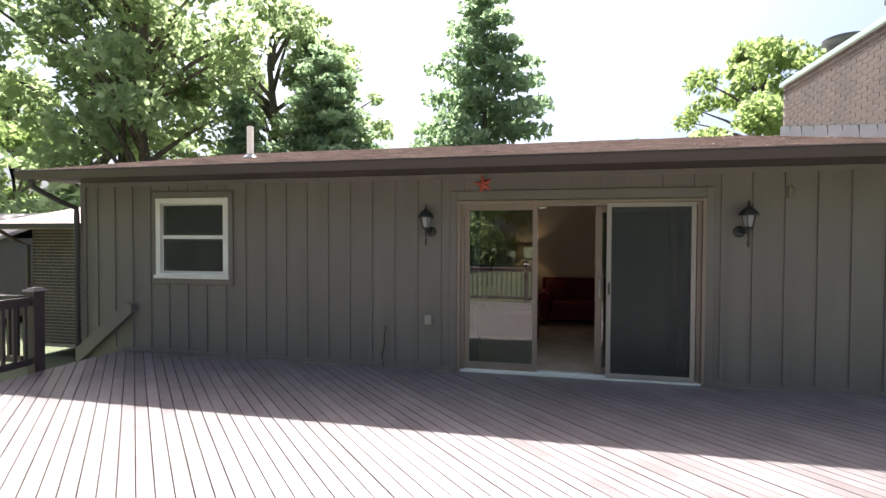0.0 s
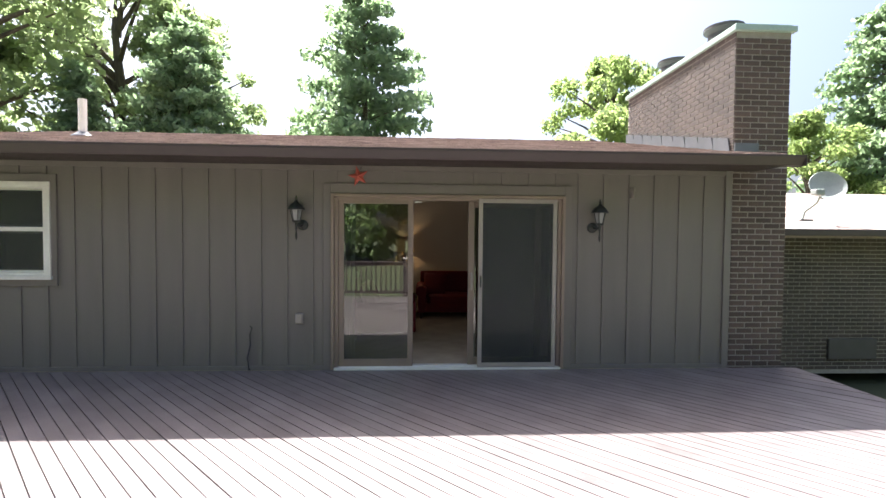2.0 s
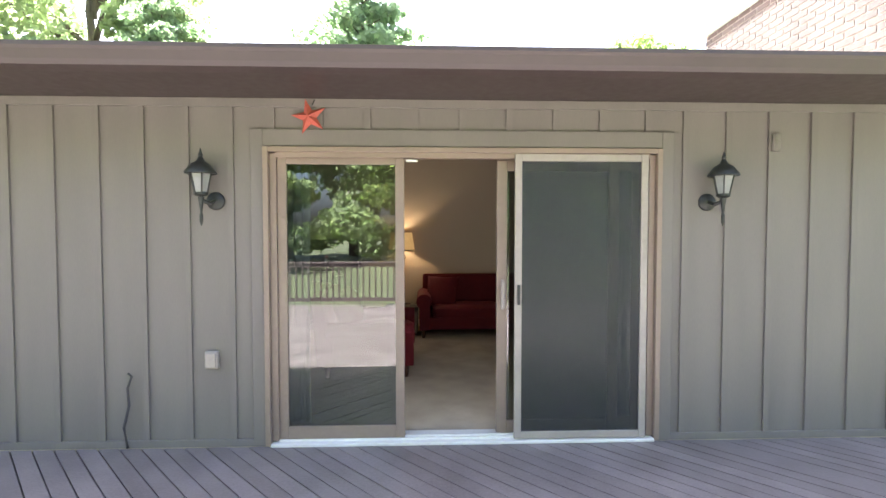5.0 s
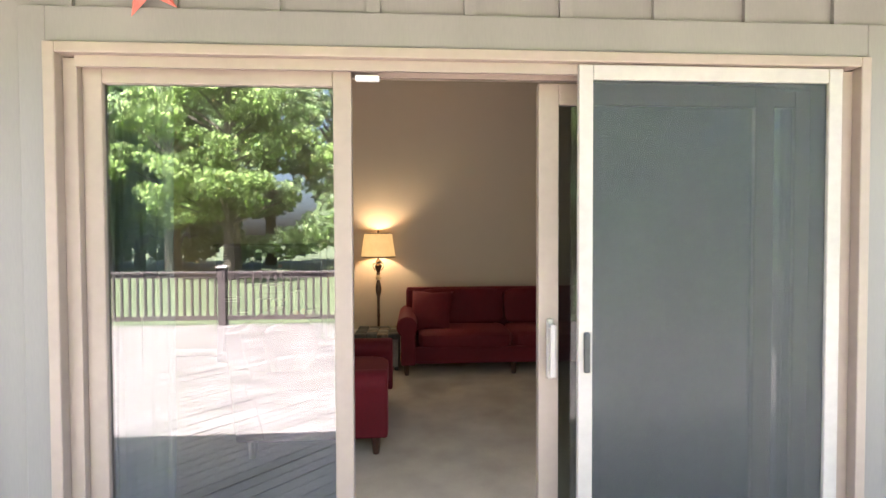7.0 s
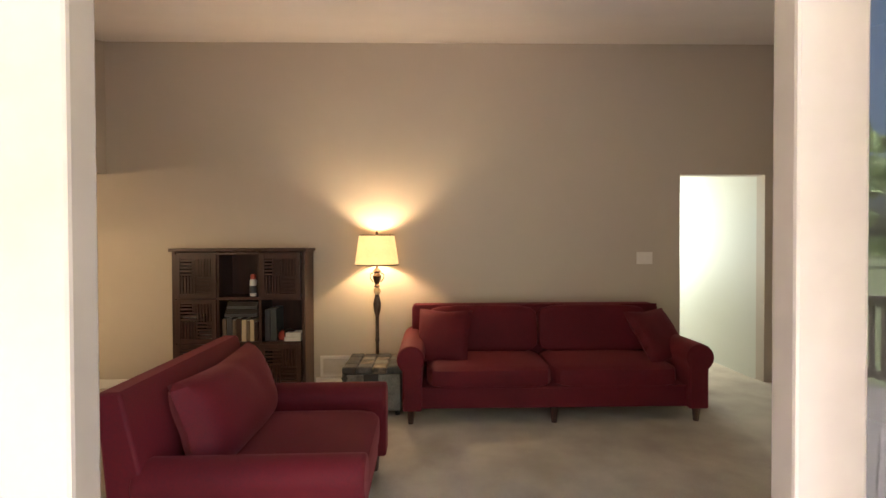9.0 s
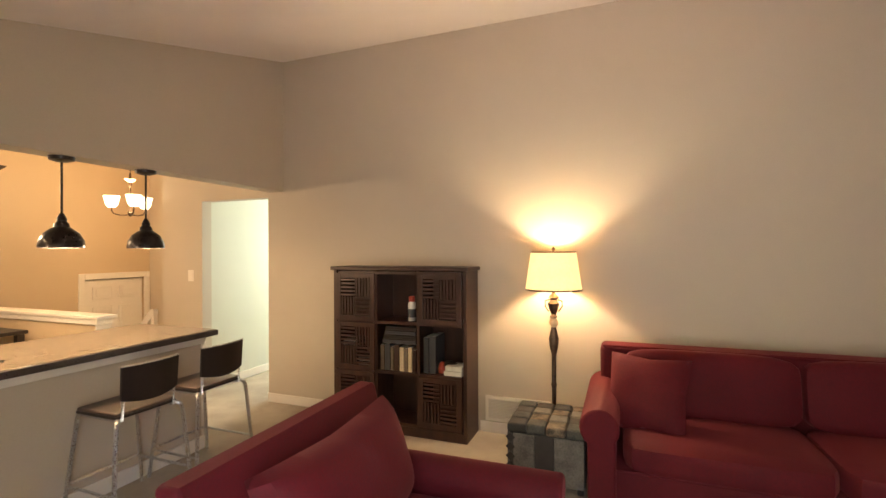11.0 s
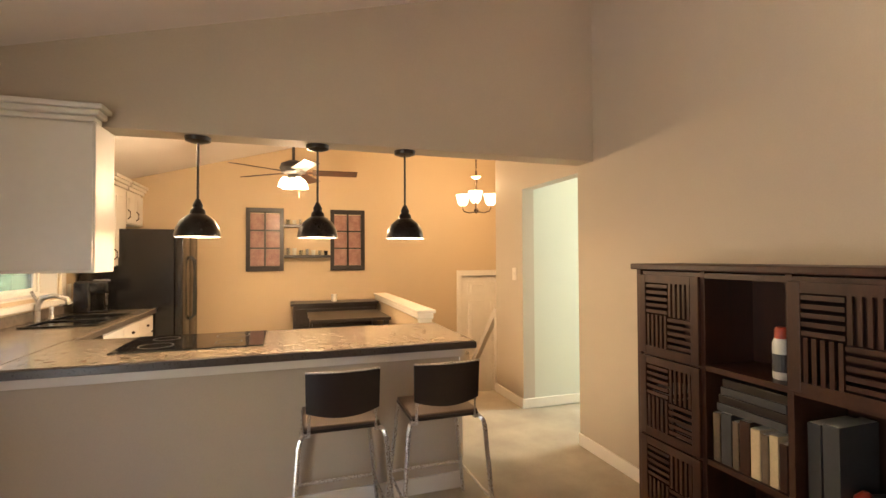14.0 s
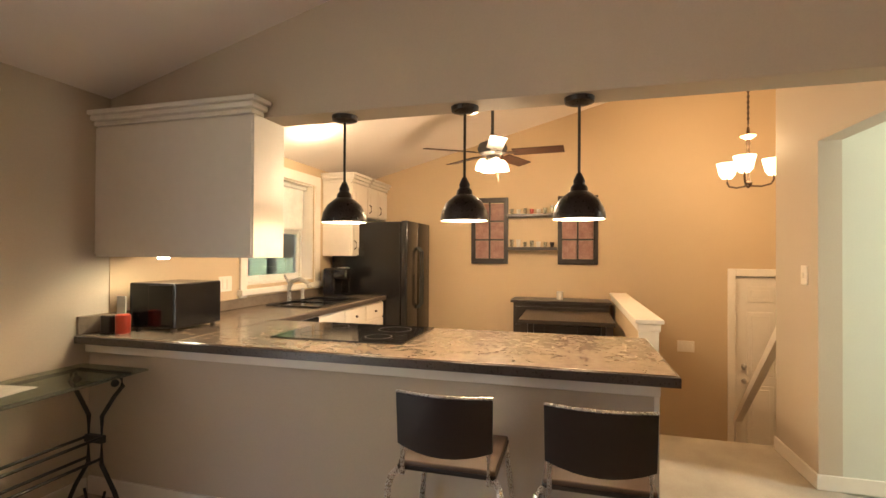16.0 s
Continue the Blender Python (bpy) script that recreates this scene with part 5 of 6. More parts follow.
wc2 = thing("wall_cabinet", (-6.5, 0.35, 1.78), "white raised-panel cabinet above the refrigerator", "cabinet")
part("body", CABW, wc2, B((-6.795, YI + 0.001, 1.80), (-6.203, 0.52, 2.16), 0.003))
for x0 in (-6.79, -6.495):
    d = part("door", CABW, wc2, B((x0, 0.52, 1.81), (x0 + 0.285, 0.54, 2.14), 0.004), B((x0 + 0.06, 0.54, 1.87), (x0 + 0.225, 0.547, 2.08), 0.006))
    part("handle", BRONZE, d, T([(x0 + 0.25, 0.54, 1.85), (x0 + 0.25, 0.565, 1.87), (x0 + 0.25, 0.565, 1.93), (x0 + 0.25, 0.54, 1.95)], 0.006, 6))
crown(wc2, -6.795, -6.26, YI + 0.001, 0.54, 2.16, "n")

fr = thing("refrigerator", (-6.37, 0.65, 0.012), "glossy black side-by-side refrigerator with two doors", "refrigerator")
part("body", BLACKAPP, fr, B((-6.78, YI + 0.03, 0.012), (-5.96, 1.04, 1.73), 0.008))
for x0, x1, hx in ((-6.78, -6.335, -6.37), (-6.325, -5.96, -6.29)):
    d = part("door", BLACKAPP, fr, B((x0, 1.045, 0.06), (x1, 1.12, 1.74), 0.012, 3), smooth=True)
    part("handle", BLACKMET, d, T([(hx, 1.12, 0.75), (hx, 1.165, 0.8), (hx, 1.17, 1.1), (hx, 1.165, 1.4), (hx, 1.12, 1.45)], 0.014, 8), smooth=True)
cm = thing("coffee_maker", (-5.72, 0.42, 0.92), "black single-cup coffee maker with a chrome ring", "coffee maker")
part("body", BLACKAPP, cm, B((-5.82, 0.28, 0.919), (-5.62, 0.42, 1.22), 0.03, 4), B((-5.82, 0.40, 1.1), (-5.62, 0.56, 1.22), 0.03, 4), B((-5.82, 0.40, 0.919), (-5.62, 0.56, 0.945), 0.01, 3), smooth=True)
part("ring", CHROME, cm, L((-5.72, 0.48, 1.215), [(0.06, 0), (0.07, 0.008), (0.06, 0.014)], 20))
part("tank", CUPGL, cm, B((-5.87, 0.3, 0.93), (-5.822, 0.5, 1.19), 0.01))


# ---- pendants, fan, chandelier, downlight ----
def pendant(y):
    x = -3.41
    p = thing("pendant_lamp", (x, y, 1.55), "dark bronze dome pendant lamp over the peninsula", "pendant lamp", "pendants over the peninsula")
    part("canopy", PENDANT, p, L((x, y, 2.075), [(0.03, 0.0), (0.066, 0.012), (0.07, 0.034)], 20), smooth=True)
    part("stem", PENDANT, p, T([(x, y, 1.74), (x, y, 2.08)], 0.007, 8))
    part("shade", PENDANT, p, L((x, y, 1.545), [(0.1178, 0.0), (0.1196, 0.012), (0.1122, 0.05), (0.0902, 0.092), (0.0570, 0.12), (0.0414, 0.13), (0.0386, 0.15), (0.0258, 0.165), (0.0276, 0.18), (0.0184, 0.20), (0.0110, 0.215)], 28, caps=False), smooth=True)
    part("lining", INNERW, p, L((x, y, 1.545), [(0.1168, 0.001), (0.1095, 0.05), (0.0874, 0.09), (0.0552, 0.117)], 28, caps=False), smooth=True, label="white enamel inside")
    part("bulb", BULB, p, L((x, y, 1.56), [(0.012, 0.0), (0.032, 0.02), (0.034, 0.05), (0.016, 0.09)], 14), smooth=True)
    lamp("pendant_light", (x, y, 1.548), 0.27, (1.0, 0.70, 0.40), 0.03)


for y in (1.68, 2.335, 2.88):
    pendant(y)

FX, FY = -5.0, 2.21
fan = thing("ceiling_fan", (FX, FY, 2.2), "ceiling fan with brown blades and lit glass shades", "ceiling fan")
part("rod", IRON, fan, T([(FX, FY, 2.315), (FX, FY, ceil_z(FY))], 0.013, 8), L((FX, FY, ceil_z(FY) - 0.09), [(0.03, 0), (0.06, 0.04), (0.06, 0.08)], 14))
part("motor", IRON, fan, L((FX, FY, 2.195), [(0.05, 0), (0.11, 0.02), (0.125, 0.06), (0.11, 0.10), (0.04, 0.13)], 24), smooth=True)
for i in range(5):
    a = radians(72 * i + 86)
    m = Matrix.Translation((FX, FY, 2.217)) @ Matrix.Rotation(a, 4, "Z") @ Matrix.Rotation(radians(-11), 4, "X")
    part("blade", DWOOD, fan, B((0.17, -0.065, -0.004), (0.58, 0.065, 0.004), 0.003, m=m), B((0.10, -0.02, -0.006), (0.22, 0.02, -0.001), m=m))
for i in range(4):
    a = radians(90 * i + 30)
    cx, cy = FX + 0.085 * math.cos(a), FY + 0.085 * math.sin(a)
    part("light_shade", OPAL, fan, L((cx, cy, 2.075), [(0.062, 0), (0.058, 0.03), (0.04, 0.07), (0.02, 0.09)], 14), smooth=True, label="lit frosted glass bell shade")
part("light_kit", IRON, fan, L((FX, FY, 2.145), [(0.02, 0), (0.05, 0.02), (0.05, 0.05)], 16))
part("pull_chain", BRONZE, fan, T([(FX, FY + 0.05, 2.2), (FX, FY + 0.05, 1.98)], 0.0015, 4))
lamp("fan_light", (FX, FY, 2.015), 1.45, (1.0, 0.70, 0.40), 0.08)

HX, HY = -5.5, 4.24
chn = thing("chandelier", (HX, HY, 1.95), "bronze three-arm chandelier with lit glass shades", "chandelier")
part("chain", BRONZE, chn, *[L((HX, HY, z), [(0.012, 0.0), (0.006, 0.012), (0.006, 0.03), (0.012, 0.042)], 6) for z in np.arange(2.46, ceil_z(HY) - 0.04, 0.045)], T([(HX, HY, 2.3), (HX, HY, ceil_z(HY))], 0.004, 5))
part("stem", BRONZE, chn, L((HX, HY, 1.93), [(0.005, 0), (0.025, 0.02), (0.03, 0.045), (0.012, 0.07), (0.01, 0.34), (0.018, 0.37), (0.01, 0.5)], 14), smooth=True)
part("bobeche", PARCH, chn, L((HX, HY, 2.33), [(0.02, 0), (0.06, 0.03), (0.05, 0.035)], 16), smooth=True)
for i in range(3):
    a = radians(120 * i + 95)
    c, s = math.cos(a), math.sin(a)
    part("arm", BRONZE, chn, T([(HX + c * r, HY + s * r, z) for r, z in ((0.02, 1.95), (0.10, 1.945), (0.17, 1.965), (0.19, 2.0), (0.19, 2.04))], 0.008, 6), smooth=True)
    part("shade", OPAL, chn, L((HX + c * 0.19, HY + s * 0.19, 2.035), [(0.035, 0), (0.06, 0.03), (0.07, 0.08), (0.082, 0.13), (0.078, 0.13), (0.06, 0.06)], 18, caps=False), smooth=True, label="lit frosted glass shade")
lamp("chandelier_light", (HX, HY, 2.24), 0.95, (1.0, 0.66, 0.33), 0.1)
rl = thing("downlight", (-4.75, 0.72, 2.4), "lit recessed ceiling downlight", "downlight")
zc = ceil_z(0.72)
part("lens", LED, rl, L((-4.75, 0.72, zc - 0.012), [(0.05, 0.0), (0.06, 0.01)], 20))
part("ring", TRIMW, rl, L((-4.75, 0.72, zc - 0.012), [(0.062, -0.004), (0.085, 0.0), (0.085, 0.012)], 20, caps=False))
lamp("downlight_lamp", (-4.75, 0.72, zc - 0.06), 0.4, (1.0, 0.76, 0.46), 0.05)


# ---- bar stools ----
def stool(y):
    x = -2.93
    s = thing("bar_stool", (x, y, 0.012), "bar stool with black-brown back and silver tube legs", "bar stool", "bar stools at the peninsula")
    part("seat", SEATW, s, B((x - 0.18, y - 0.18, 0.607), (x + 0.16, y + 0.18, 0.628), 0.009, 3), smooth=True, label="brown plywood seat")
    part("seat_edge", BLACKW, s, B((x - 0.183, y - 0.183, 0.594), (x + 0.163, y + 0.183, 0.612), 0.006))

    def back(bm):
        n = 8
        f, k = [], []
        for i in range(n + 1):
            v = -1 + 2 * i / n
            px = x + 0.185 - 0.03 * (1 - v * v) * -1
            zlow = 0.70 - 0.025 * (1 - v * v)
            f.append((bm.verts.new((px, y + 0.172 * v, zlow)), bm.verts.new((px + 0.012, y + 0.175 * v, 0.885))))
            k.append((bm.verts.new((px - 0.014, y + 0.172 * v, zlow)), bm.verts.new((px - 0.002, y + 0.175 * v, 0.885))))
        for i in range(n):
            bm.faces.new((f[i][0], f[i + 1][0], f[i + 1][1], f[i][1])), bm.faces.new((k[i + 1][0], k[i][0], k[i][1], k[i + 1][1]))
            bm.faces.new((f[i][1], f[i + 1][1], k[i + 1][1], k[i][1])), bm.faces.new((f[i + 1][0], f[i][0], k[i][0], k[i + 1][0]))
        for i in (0, n):
            bm.faces.new((f[i][0], f[i][1], k[i][1], k[i][0]))
    part("backrest", BLACKW, s, back, smooth=True)
    part("top_trim", CHROME, s, T([(x + 0.19 + 0.03 * (1 - v * v), y + 0.175 * v, 0.888) for v in (-1, -0.5, 0, 0.5, 1)], 0.006, 6))
    for sy in (-1, 1):
        part("leg", CHROME, s, T([(x + 0.13, y + sy * 0.165, 0.585), (x + 0.165, y + sy * 0.182, 0.592), (x + 0.183, y + sy * 0.197, 0.578), (x + 0.19, y + sy * 0.205, 0.545), (x + 0.225, y + sy * 0.245, 0.012)], 0.0125, 8), smooth=True)
        part("leg", CHROME, s, T([(x - 0.17, y + sy * 0.165, 0.598), (x - 0.18, y + sy * 0.172, 0.57), (x - 0.215, y + sy * 0.235, 0.012)], 0.0115, 8), smooth=True)
        part("upright", CHROME, s, T([(x + 0.166, y + sy * 0.155, 0.82), (x + 0.174, y + sy * 0.157, 0.70), (x + 0.172, y + sy * 0.158, 0.585)], 0.010, 8), smooth=True)
        part("seat_bar", CHROME, s, T([(x - 0.17, y + sy * 0.165, 0.590), (x + 0.17, y + sy * 0.168, 0.590)], 0.0105, 6))
        part("stretcher", CHROME, s, T([(x - 0.202, y + sy * 0.215, 0.19), (x + 0.202, y + sy * 0.215, 0.19)], 0.008, 6))
    part("foot_rail", CHROME, s, T([(x - 0.202, y - 0.215, 0.2), (x - 0.202, y + 0.215, 0.2)], 0.009, 6))


stool(2.415)
stool(2.935)

# ---- glass side table ----
gt = thing("console_table", (-2.6, 0.4, 0.012), "wrought iron console table with a glass top", "table")
part("pane", TABLEGL, gt, B((-3.15, YI + 0.03, 0.75), (-1.75, 0.67, 0.76), 0.002))
part("rim", BLACKMET, gt, B((-3.10, 0.25, 0.733), (-1.82, 0.262, 0.749)), B((-3.10, 0.60, 0.733), (-1.82, 0.612, 0.749)), B((-3.10, 0.262, 0.733), (-3.088, 0.60, 0.749)), B((-1.832, 0.262, 0.733), (-1.82, 0.60, 0.749)))
for x in (-3.05, -1.86):
    for y0, y1 in ((0.26, 0.385), (0.60, 0.475)):
        part("leg", BLACKMET, gt, T([(x, y0, 0.735), (x, y0 - (y1 - y0) * 0.1, 0.69), (x, y0 + (y1 - y0) * 0.35, 0.63), (x, y1, 0.52), (x, y1, 0.27), (x, y0 + (y1 - y0) * 0.3, 0.14), (x, y0 - (y1 - y0) * 0.15, 0.03), (x, y0 - (y1 - y0) * 0.3, 0.018)], 0.011, 8), smooth=True)
    part("collar", BLACKMET, gt, B((x - 0.014, 0.37, 0.38), (x + 0.014, 0.49, 0.42), 0.004))
for z in (0.30, 0.41):
    part("stretcher", BLACKMET, gt, T([(-3.05, 0.385, z), (-1.86, 0.385, z)], 0.008, 6), T([(-3.05, 0.475, z), (-1.86, 0.475, z)], 0.008, 6))

for x in (-3.05, -1.86):
    for y, z, ys, zs in ((0.30, 0.70, 0.288, 0.735), (0.56, 0.70, 0.548, 0.735), (0.385, 0.045, 0.359, 0.13), (0.475, 0.045, 0.501, 0.13)):
        part("scroll", BLACKMET, gt, T([(x, y, z), (x, (y + ys) / 2, (z + zs) / 2), (x, ys, zs)], 0.007, 6), lambda bm: bmesh.ops.create_icosphere(bm, subdivisions=2, radius=0.02, matrix=Matrix.Translation((x, y, z))), smooth=True)
sheets = thing("paper_sheets", (-2.55, 0.45, 0.76), "loose white papers lying on the glass table", "papers")
part("sheet", PAPERW, sheets, B((-2.72, 0.30, 0.7605), (-2.42, 0.51, 0.7625), m=Matrix.Translation((-2.57, 0.4, 0)) @ Matrix.Rotation(0.12, 4, "Z") @ Matrix.Translation((2.57, -0.4, 0))))
part("sheet", PAPERW, sheets, B((-2.45, 0.33, 0.763), (-2.17, 0.54, 0.765)))

# ---- far kitchen end ----
for y0 in (1.66, 2.69):
    wf = thing("window_frame_decor", (XK + 0.02, y0 + 0.22, 1.25), "old dark window frame hung as wall decor", "wall decor", "window frames on the wall")
    y1 = y0 + 0.45
    part("frame", BLACKW, wf, B((XK + 0.001, y0, 1.26), (XK + 0.035, y0 + 0.05, 2.06), 0.004), B((XK + 0.001, y1 - 0.05, 1.26), (XK + 0.035, y1, 2.06), 0.004), B((XK + 0.001, y0 + 0.05, 1.26), (XK + 0.034, y1 - 0.05, 1.325), 0.003), B((XK + 0.001, y0 + 0.05, 2.0), (XK + 0.034, y1 - 0.05, 2.06), 0.003))
    part("muntin", BLACKW, wf, B((XK + 0.008, y0 + 0.215, 1.325), (XK + 0.03, y0 + 0.235, 2.0)), *[B((XK + 0.008, y0 + 0.05, z), (XK + 0.029, y1 - 0.05, z + 0.02)) for z in (1.54, 1.765)])
    for i in range(2):
        for j in range(3):
            part("pane", PINKG, wf, B((XK + 0.004, y0 + 0.052 + 0.185 * i, 1.327 + 0.225 * j), (XK + 0.012, y0 + 0.213 + 0.185 * i, 1.538 + 0.225 * j)))
rngc = random.Random(4)
for z in (1.84, 1.45):
    sh = thing("wall_shelf", (XK + 0.08, 2.4, z), "dark wooden shelf between the window frames", "shelf", "shelves on the wall")
    part("board", BLACKW, sh, B((XK + 0.001, 2.115, z - 0.025), (XK + 0.14, 2.685, z + 0.012), 0.004))
    for k in range(7):
        y = 2.16 + k * 0.078
        h = rngc.uniform(0.05, 0.1)
        g = thing("shelf_glass", (XK + 0.07, y, z + 0.012), "small drinking glass on the wall shelf", "glass", "glasses on the shelves")
        m = REDP if (k == 3 and z > 1.6) else (BLACKAPP if (k == 6 and z < 1.6) else (PAPERW if k % 3 == 1 else CUPGL))
        part("cup", m, g, L((XK + 0.07, y, z + 0.0125), [(0.02, 0), (0.026, h), (0.022, h), (0.017, 0.006)], 12), smooth=True)
hut = thing("sideboard", (-6.58, 2.78, 0.012), "black wooden sideboard against the end wall", "sideboard")
part("body", BLACKW, hut, B((-6.78, 2.22, 0.05), (-6.42, 3.24, 0.84)))
part("top", BLACKW, hut, B((-6.795, 2.19, 0.84), (-6.39, 3.26, 0.87), 0.005))
for i in range(3):
    d = part("drawer", BLACKW, hut, B((-6.418, 2.24 + i * 0.335, 0.62), (-6.40, 2.56 + i * 0.335, 0.80), 0.004))
    part("knob", CHROME, d, L((-6.395, 2.40 + i * 0.335, 0.705), [(0.006, -0.01), (0.013, 0), (0.006, 0.01)], 10))
    part("door", BLACKW, hut, B((-6.418, 2.24 + i * 0.335, 0.08), (-6.40, 2.56 + i * 0.335, 0.60), 0.004))
cn = thing("candle", (-6.6, 2.72, 0.87), "white pillar candle on the sideboard", "candle")
part("wax", PAPERW, cn, L((-6.6, 2.72, 0.87), [(0.035, 0), (0.036, 0.09), (0.02, 0.085)], 14), smooth=True)
tb = thing("dining_table", (-5.8, 2.8, 0.012), "dark dining table beside the half wall", "table")
part("top", BLACKW, tb, B((-6.25, 2.38, 0.75), (-5.45, 3.22, 0.785), 0.006))
for x in (-6.2, -5.5):
    for y in (2.43, 3.17):
        part("leg", BLACKW, tb, B((x - 0.03, y - 0.03, 0.012), (x + 0.03, y + 0.03, 0.75), 0.004))
setting("wall_half", WALLK, B((XK, 3.30, -1.0), (-4.62, 3.41, 0.86)), label="golden beige half wall guarding the stair", category="wall")
cap = setting("trim_half_wall", TRIMW, B((XK, 3.265, 0.915), (-4.55, 3.445, 0.945), 0.006), B((XK, 3.28, 0.86), (-4.58, 3.43, 0.915), 0.01), B((-4.62, 3.29, 0.012), (-4.60, 3.42, 0.86), 0.003), label="white cap on the half wall", category="trim")
sd = thing("entry_door", (XK + 0.02, 4.95, -0.86), "white six-panel entry door below the stair", "door")
part("leaf", TRIMW, sd, B((XK - 0.06, 4.545, -0.855), (XK - 0.02, 5.345, 1.145), 0.003))
for y0 in (4.65, 5.0):
    for z0, z1 in ((0.88, 1.05), (0.10, 0.78), (-0.72, 0.0)):
        part("panel", TRIMW, sd, B((XK - 0.022, y0, z0), (XK - 0.012, y0 + 0.25, z1), 0.008), B((XK - 0.014, y0 + 0.04, z0 + 0.04), (XK - 0.006, y0 + 0.21, z1 - 0.04), 0.006))
part("casing", TRIMW, sd, B((XK + 0.001, 4.46, -0.86), (XK + 0.02, 4.535, 1.235), 0.005), B((XK + 0.001, 4.535, 1.155), (XK + 0.02, 5.44, 1.235), 0.005), B((XK + 0.001, 5.355, -0.86), (XK + 0.02, 5.44, 1.155), 0.005), label="white moulded door casing")
part("knob", CHROME, sd, L((XK + 0.03, 4.61, 0.05), [(0.01, -0.028), (0.03, -0.01), (0.03, 0.012), (0.01, 0.028)], 14), L((XK + 0.01, 4.61, 0.20), [(0.012, -0.03), (0.028, 0), (0.012, 0.03)], 14), B((XK - 0.02, 4.60, 0.045), (XK + 0.03, 4.62, 0.055)), smooth=True)
hr = setting("stair_handrail", TRIMW, PR([(-5.34, 0.78), (-6.40, -0.30), (-6.40, -0.22), (-5.39, 0.84), (-5.34, 0.84)], "y", 4.40, 4.46), B((-5.39, 4.405, -0.34), (-5.34, 4.455, 0.78), 0.004), B((-6.40, 4.405, -0.86), (-6.35, 4.455, -0.24), 0.004), label="white painted sloping stair handrail", category="handrail")

# unseen area lamps added at the ends of the two hallways to brighten them
for x, y, tx, w in ((-3.7, 7.42, -3.7, 0.7), (2.7, 6.85, 2.7, 0.7)):
    d = bpy.data.lights.new("hall_daylight", "AREA")
    d.shape, d.size, d.size_y, d.energy, d.color = "RECTANGLE", w, 1.2, 1.9, (0.95, 1.0, 0.92)
    o = new("hall_daylight", d)
    o.matrix_world = look((x, y, 1.6), (tx, 0, 1.3))

# daylight from the deck through the patio door
d = bpy.data.lights.new("door_daylight", "AREA")
d.shape, d.size, d.size_y, d.energy, d.color = "RECTANGLE", 2.0, 1.75, 0.55, (1.0, 0.93, 0.88)
o = new("door_daylight", d)
o.matrix_world = look((0.0, 0.20, 1.0), (0.0, 3.0, 1.0))

# ---- pieces: battens, deck boards, bricks, shingles ----
bm = bmesh.new()
abox(bm, (-0.022, -0.016, 0), (0.022, -0.0005, 1), 0.0)
bat = finish(bm, "batten", SIDING)
runs = [(-6.665 + 0.2975 * i, 0.05, 2.34) for i in range(18)] + [(1.56 + 0.31 * i, 0.05, 2.34) for i in range(6)] + [(-1.328 + 0.327 * i, 2.19, 2.34) for i in range(9)]
for x, z0, z1 in runs:
    spans = [(z0, z1)]
    if -5.72 < x < -4.43:
        spans = [(z0, 0.98), (2.25, z1)]
    for a, b in spans:
        o = new("batten", bat)
        o.matrix_basis = Matrix.Translation((x, 0, a)) @ Matrix.Diagonal((1, 1, b - a, 1))
        under(o, wall_s)

# diagonal deck boards, clipped to the deck's outline
PITCH = 0.103
c45 = math.sqrt(0.5)
rng = random.Random(8)


def clip(poly, f):
    out = []
    for p, q in zip(poly, poly[1:] + poly[:1]):
        a, b = f(p), f(q)
        if a >= 0:
            out.append(p)
        if (a >= 0) != (b >= 0):
            k = a / (a - b)
            out.append((p[0] + (q[0] - p[0]) * k, p[1] + (q[1] - p[1]) * k))
    return out


i = 0
s0, s1 = (DX0 + DY0) * c45, (DX1 - 0.05) * c45
while s0 + i * PITCH < s1:
    lo, hi = s0 + i * PITCH + 0.004, s0 + (i + 1) * PITCH - 0.004
    i += 1
    poly = clip(clip([(DX0, DY0), (DX1, DY0), (DX1, -0.03), (DX0, -0.03)], lambda p: (p[0] + p[1]) * c45 - lo), lambda p: hi - (p[0] + p[1]) * c45)
    if len(poly) < 3:
        continue
    dz = rng.uniform(-0.0025, 0.0015)
    bm = bmesh.new()
    prism(bm, poly, "z", -0.04, dz)
    under(new("board", finish(bm, "board", DECK)), deck)

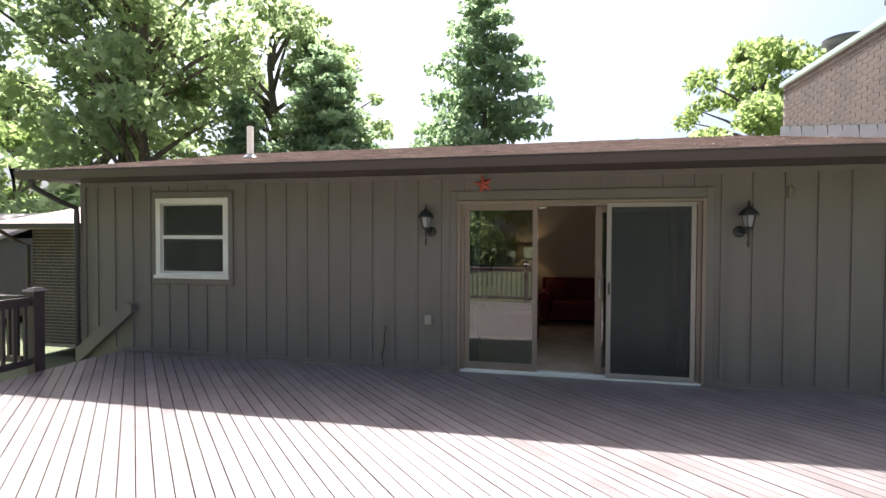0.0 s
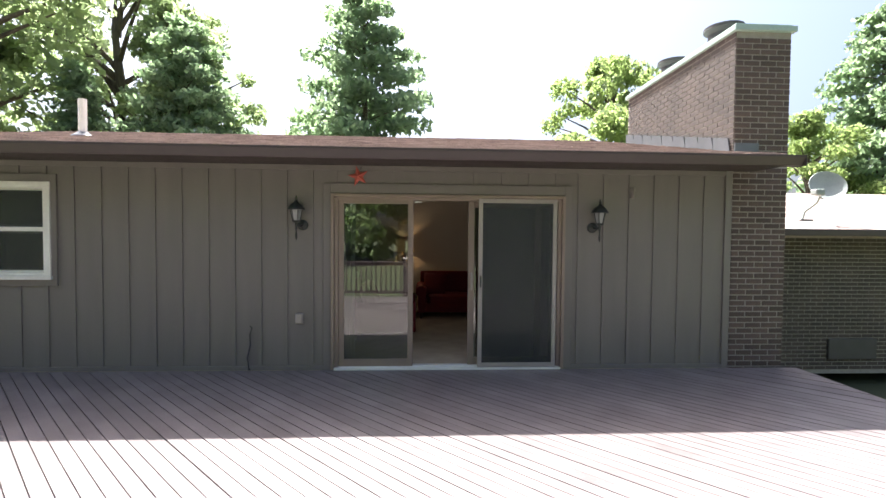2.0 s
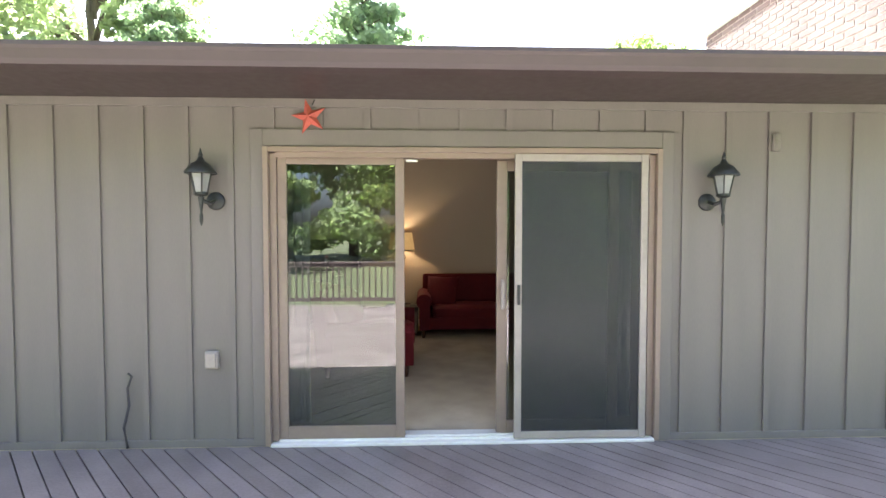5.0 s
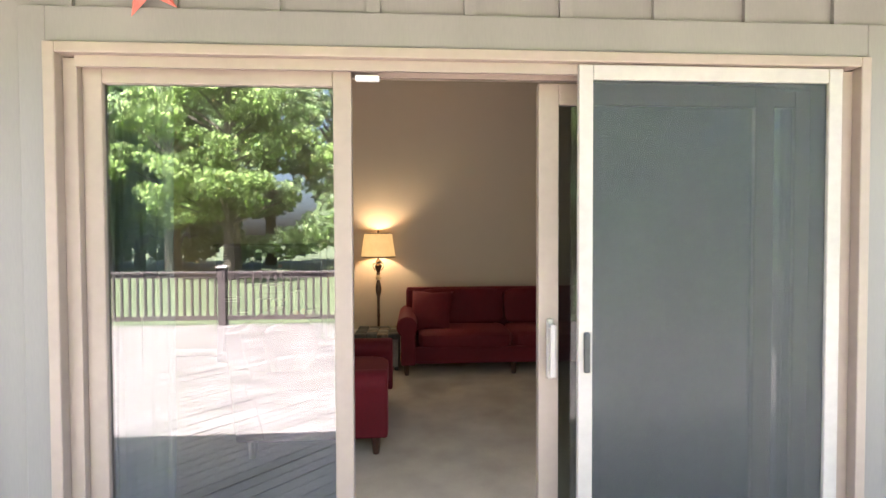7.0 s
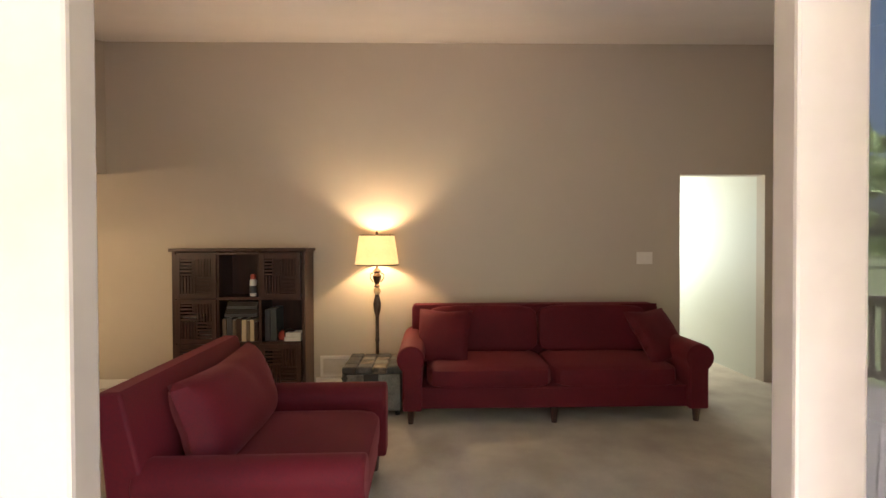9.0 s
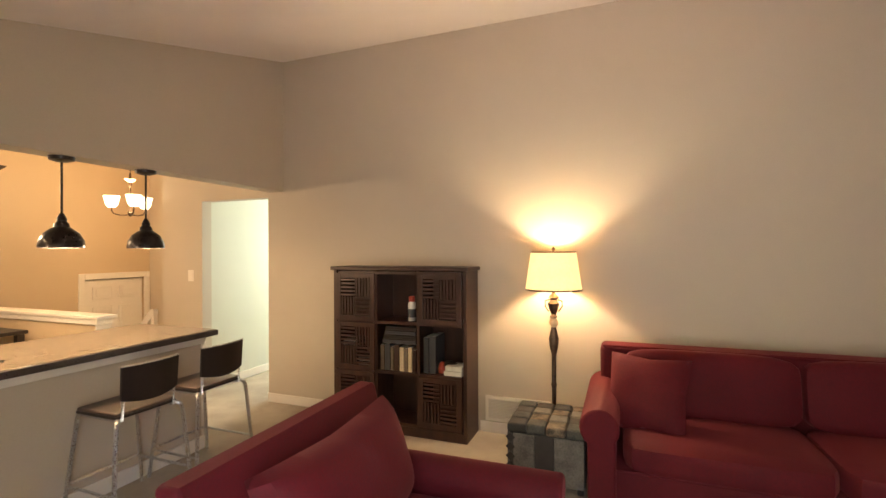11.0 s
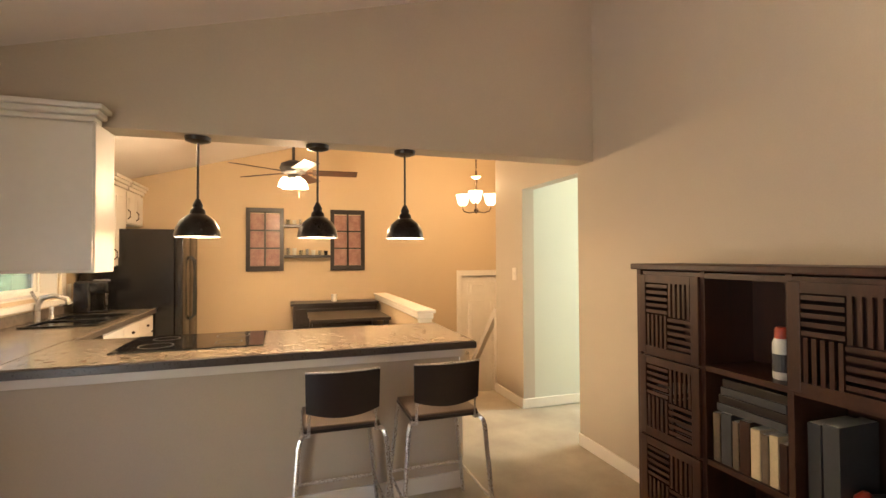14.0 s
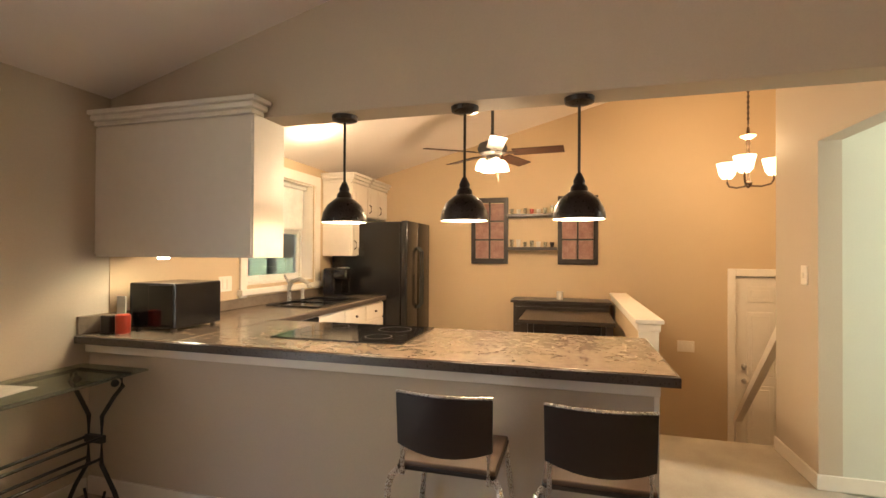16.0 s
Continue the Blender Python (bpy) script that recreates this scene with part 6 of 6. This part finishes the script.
# bricks
bm = bmesh.new()
abox(bm, (-0.0935, -0.006, -0.0262), (0.0935, 0.006, 0.0262), 0.003, 1)
brick = finish(bm, "brick", BRICK)
CH = 0.0677
for r in range(70):
    z = -0.02 + r * CH
    if z > 4.04 or 2.42 < z < 2.62:
        continue
    off = 0.105 if r % 2 else 0.0
    x = 3.445 + 0.1 - off
    while x < 4.23:
        a, b = max(x - 0.097, 3.447), min(x + 0.097, 4.128)
        if 4.128 - b < 0.04:
            b = 4.128
        if b - a > 0.035:
            o = new("brick", brick)
            o.matrix_basis = Matrix.Translation(((a + b) / 2, -0.003 + rng.uniform(-0.002, 0.002), z)) @ Matrix.Diagonal(((b - a) / 0.194, 1, 1, 1))
            under(o, chim)
        x += 0.205


def brick_face(parent, u0, u1, z0, z1, put):
    """A field of bricks joined into one part; put(u, z) gives the box for a stretch of wall."""
    bm = bmesh.new()
    r = 0
    z = z0
    while z < z1:
        u = u0 - (0.1 if r % 2 else 0)
        while u < u1:
            a, b = max(u, u0), min(u + 0.194, u1)
            if b - a > 0.03:
                abox(bm, *put(a, b, z))
            u += 0.205
        z += CH
        r += 1
    tagged(under(new("brickwork", finish(bm, "brickwork", BRICKM)), parent), kind="stuff")


brick_face(chim, 0.0, 2.9, 2.56, 4.05, lambda a, b, z: ((3.439, a, z - 0.026), (3.446, b - 0.008, z + 0.026)))
brick_face(wing_r, 4.3, 9.5, -0.6, 1.62, lambda a, b, z: ((a, 1.992, z - 0.026), (b - 0.006, 2.001, z + 0.026)))
brick_face(wing_l, -11.0, -6.96, -0.6, 1.80, lambda a, b, z: ((a, 2.412, z - 0.026), (b - 0.006, 2.421, z + 0.026)))

# shingle tabs on the main roof
bm = bmesh.new()
y, r = -0.64, 0
while y < 4.4:
    x = -7.17 - (0.15 if r % 2 else 0) - rng.uniform(0, 0.05)
    edge = 3.72 if y < -0.15 else 3.42
    while x < edge:
        a, b = max(x, -7.17), min(x + 0.31, edge)
        lift = rng.uniform(0.004, 0.014)
        z0, z1 = roof_z(y), roof_z(y + 0.16)
        if b - a > 0.02:
            vs = [bm.verts.new(p) for p in ((a, y, z0 - 0.004), (b, y, z0 - 0.004), (b, y, z0 + lift), (a, y, z0 + lift), (a, y + 0.16, z1 - 0.004), (b, y + 0.16, z1 - 0.004))]
            bm.faces.new((vs[0], vs[1], vs[2], vs[3])), bm.faces.new((vs[3], vs[2], vs[5], vs[4])), bm.faces.new((vs[0], vs[3], vs[4])), bm.faces.new((vs[1], vs[5], vs[2]))
        x += 0.315
    y += 0.145
    r += 1
roof_ob = bpy.data.objects["roof"]
tagged(under(new("shingles", finish(bm, "shingles", SHINGLE)), roof_ob), kind="stuff")
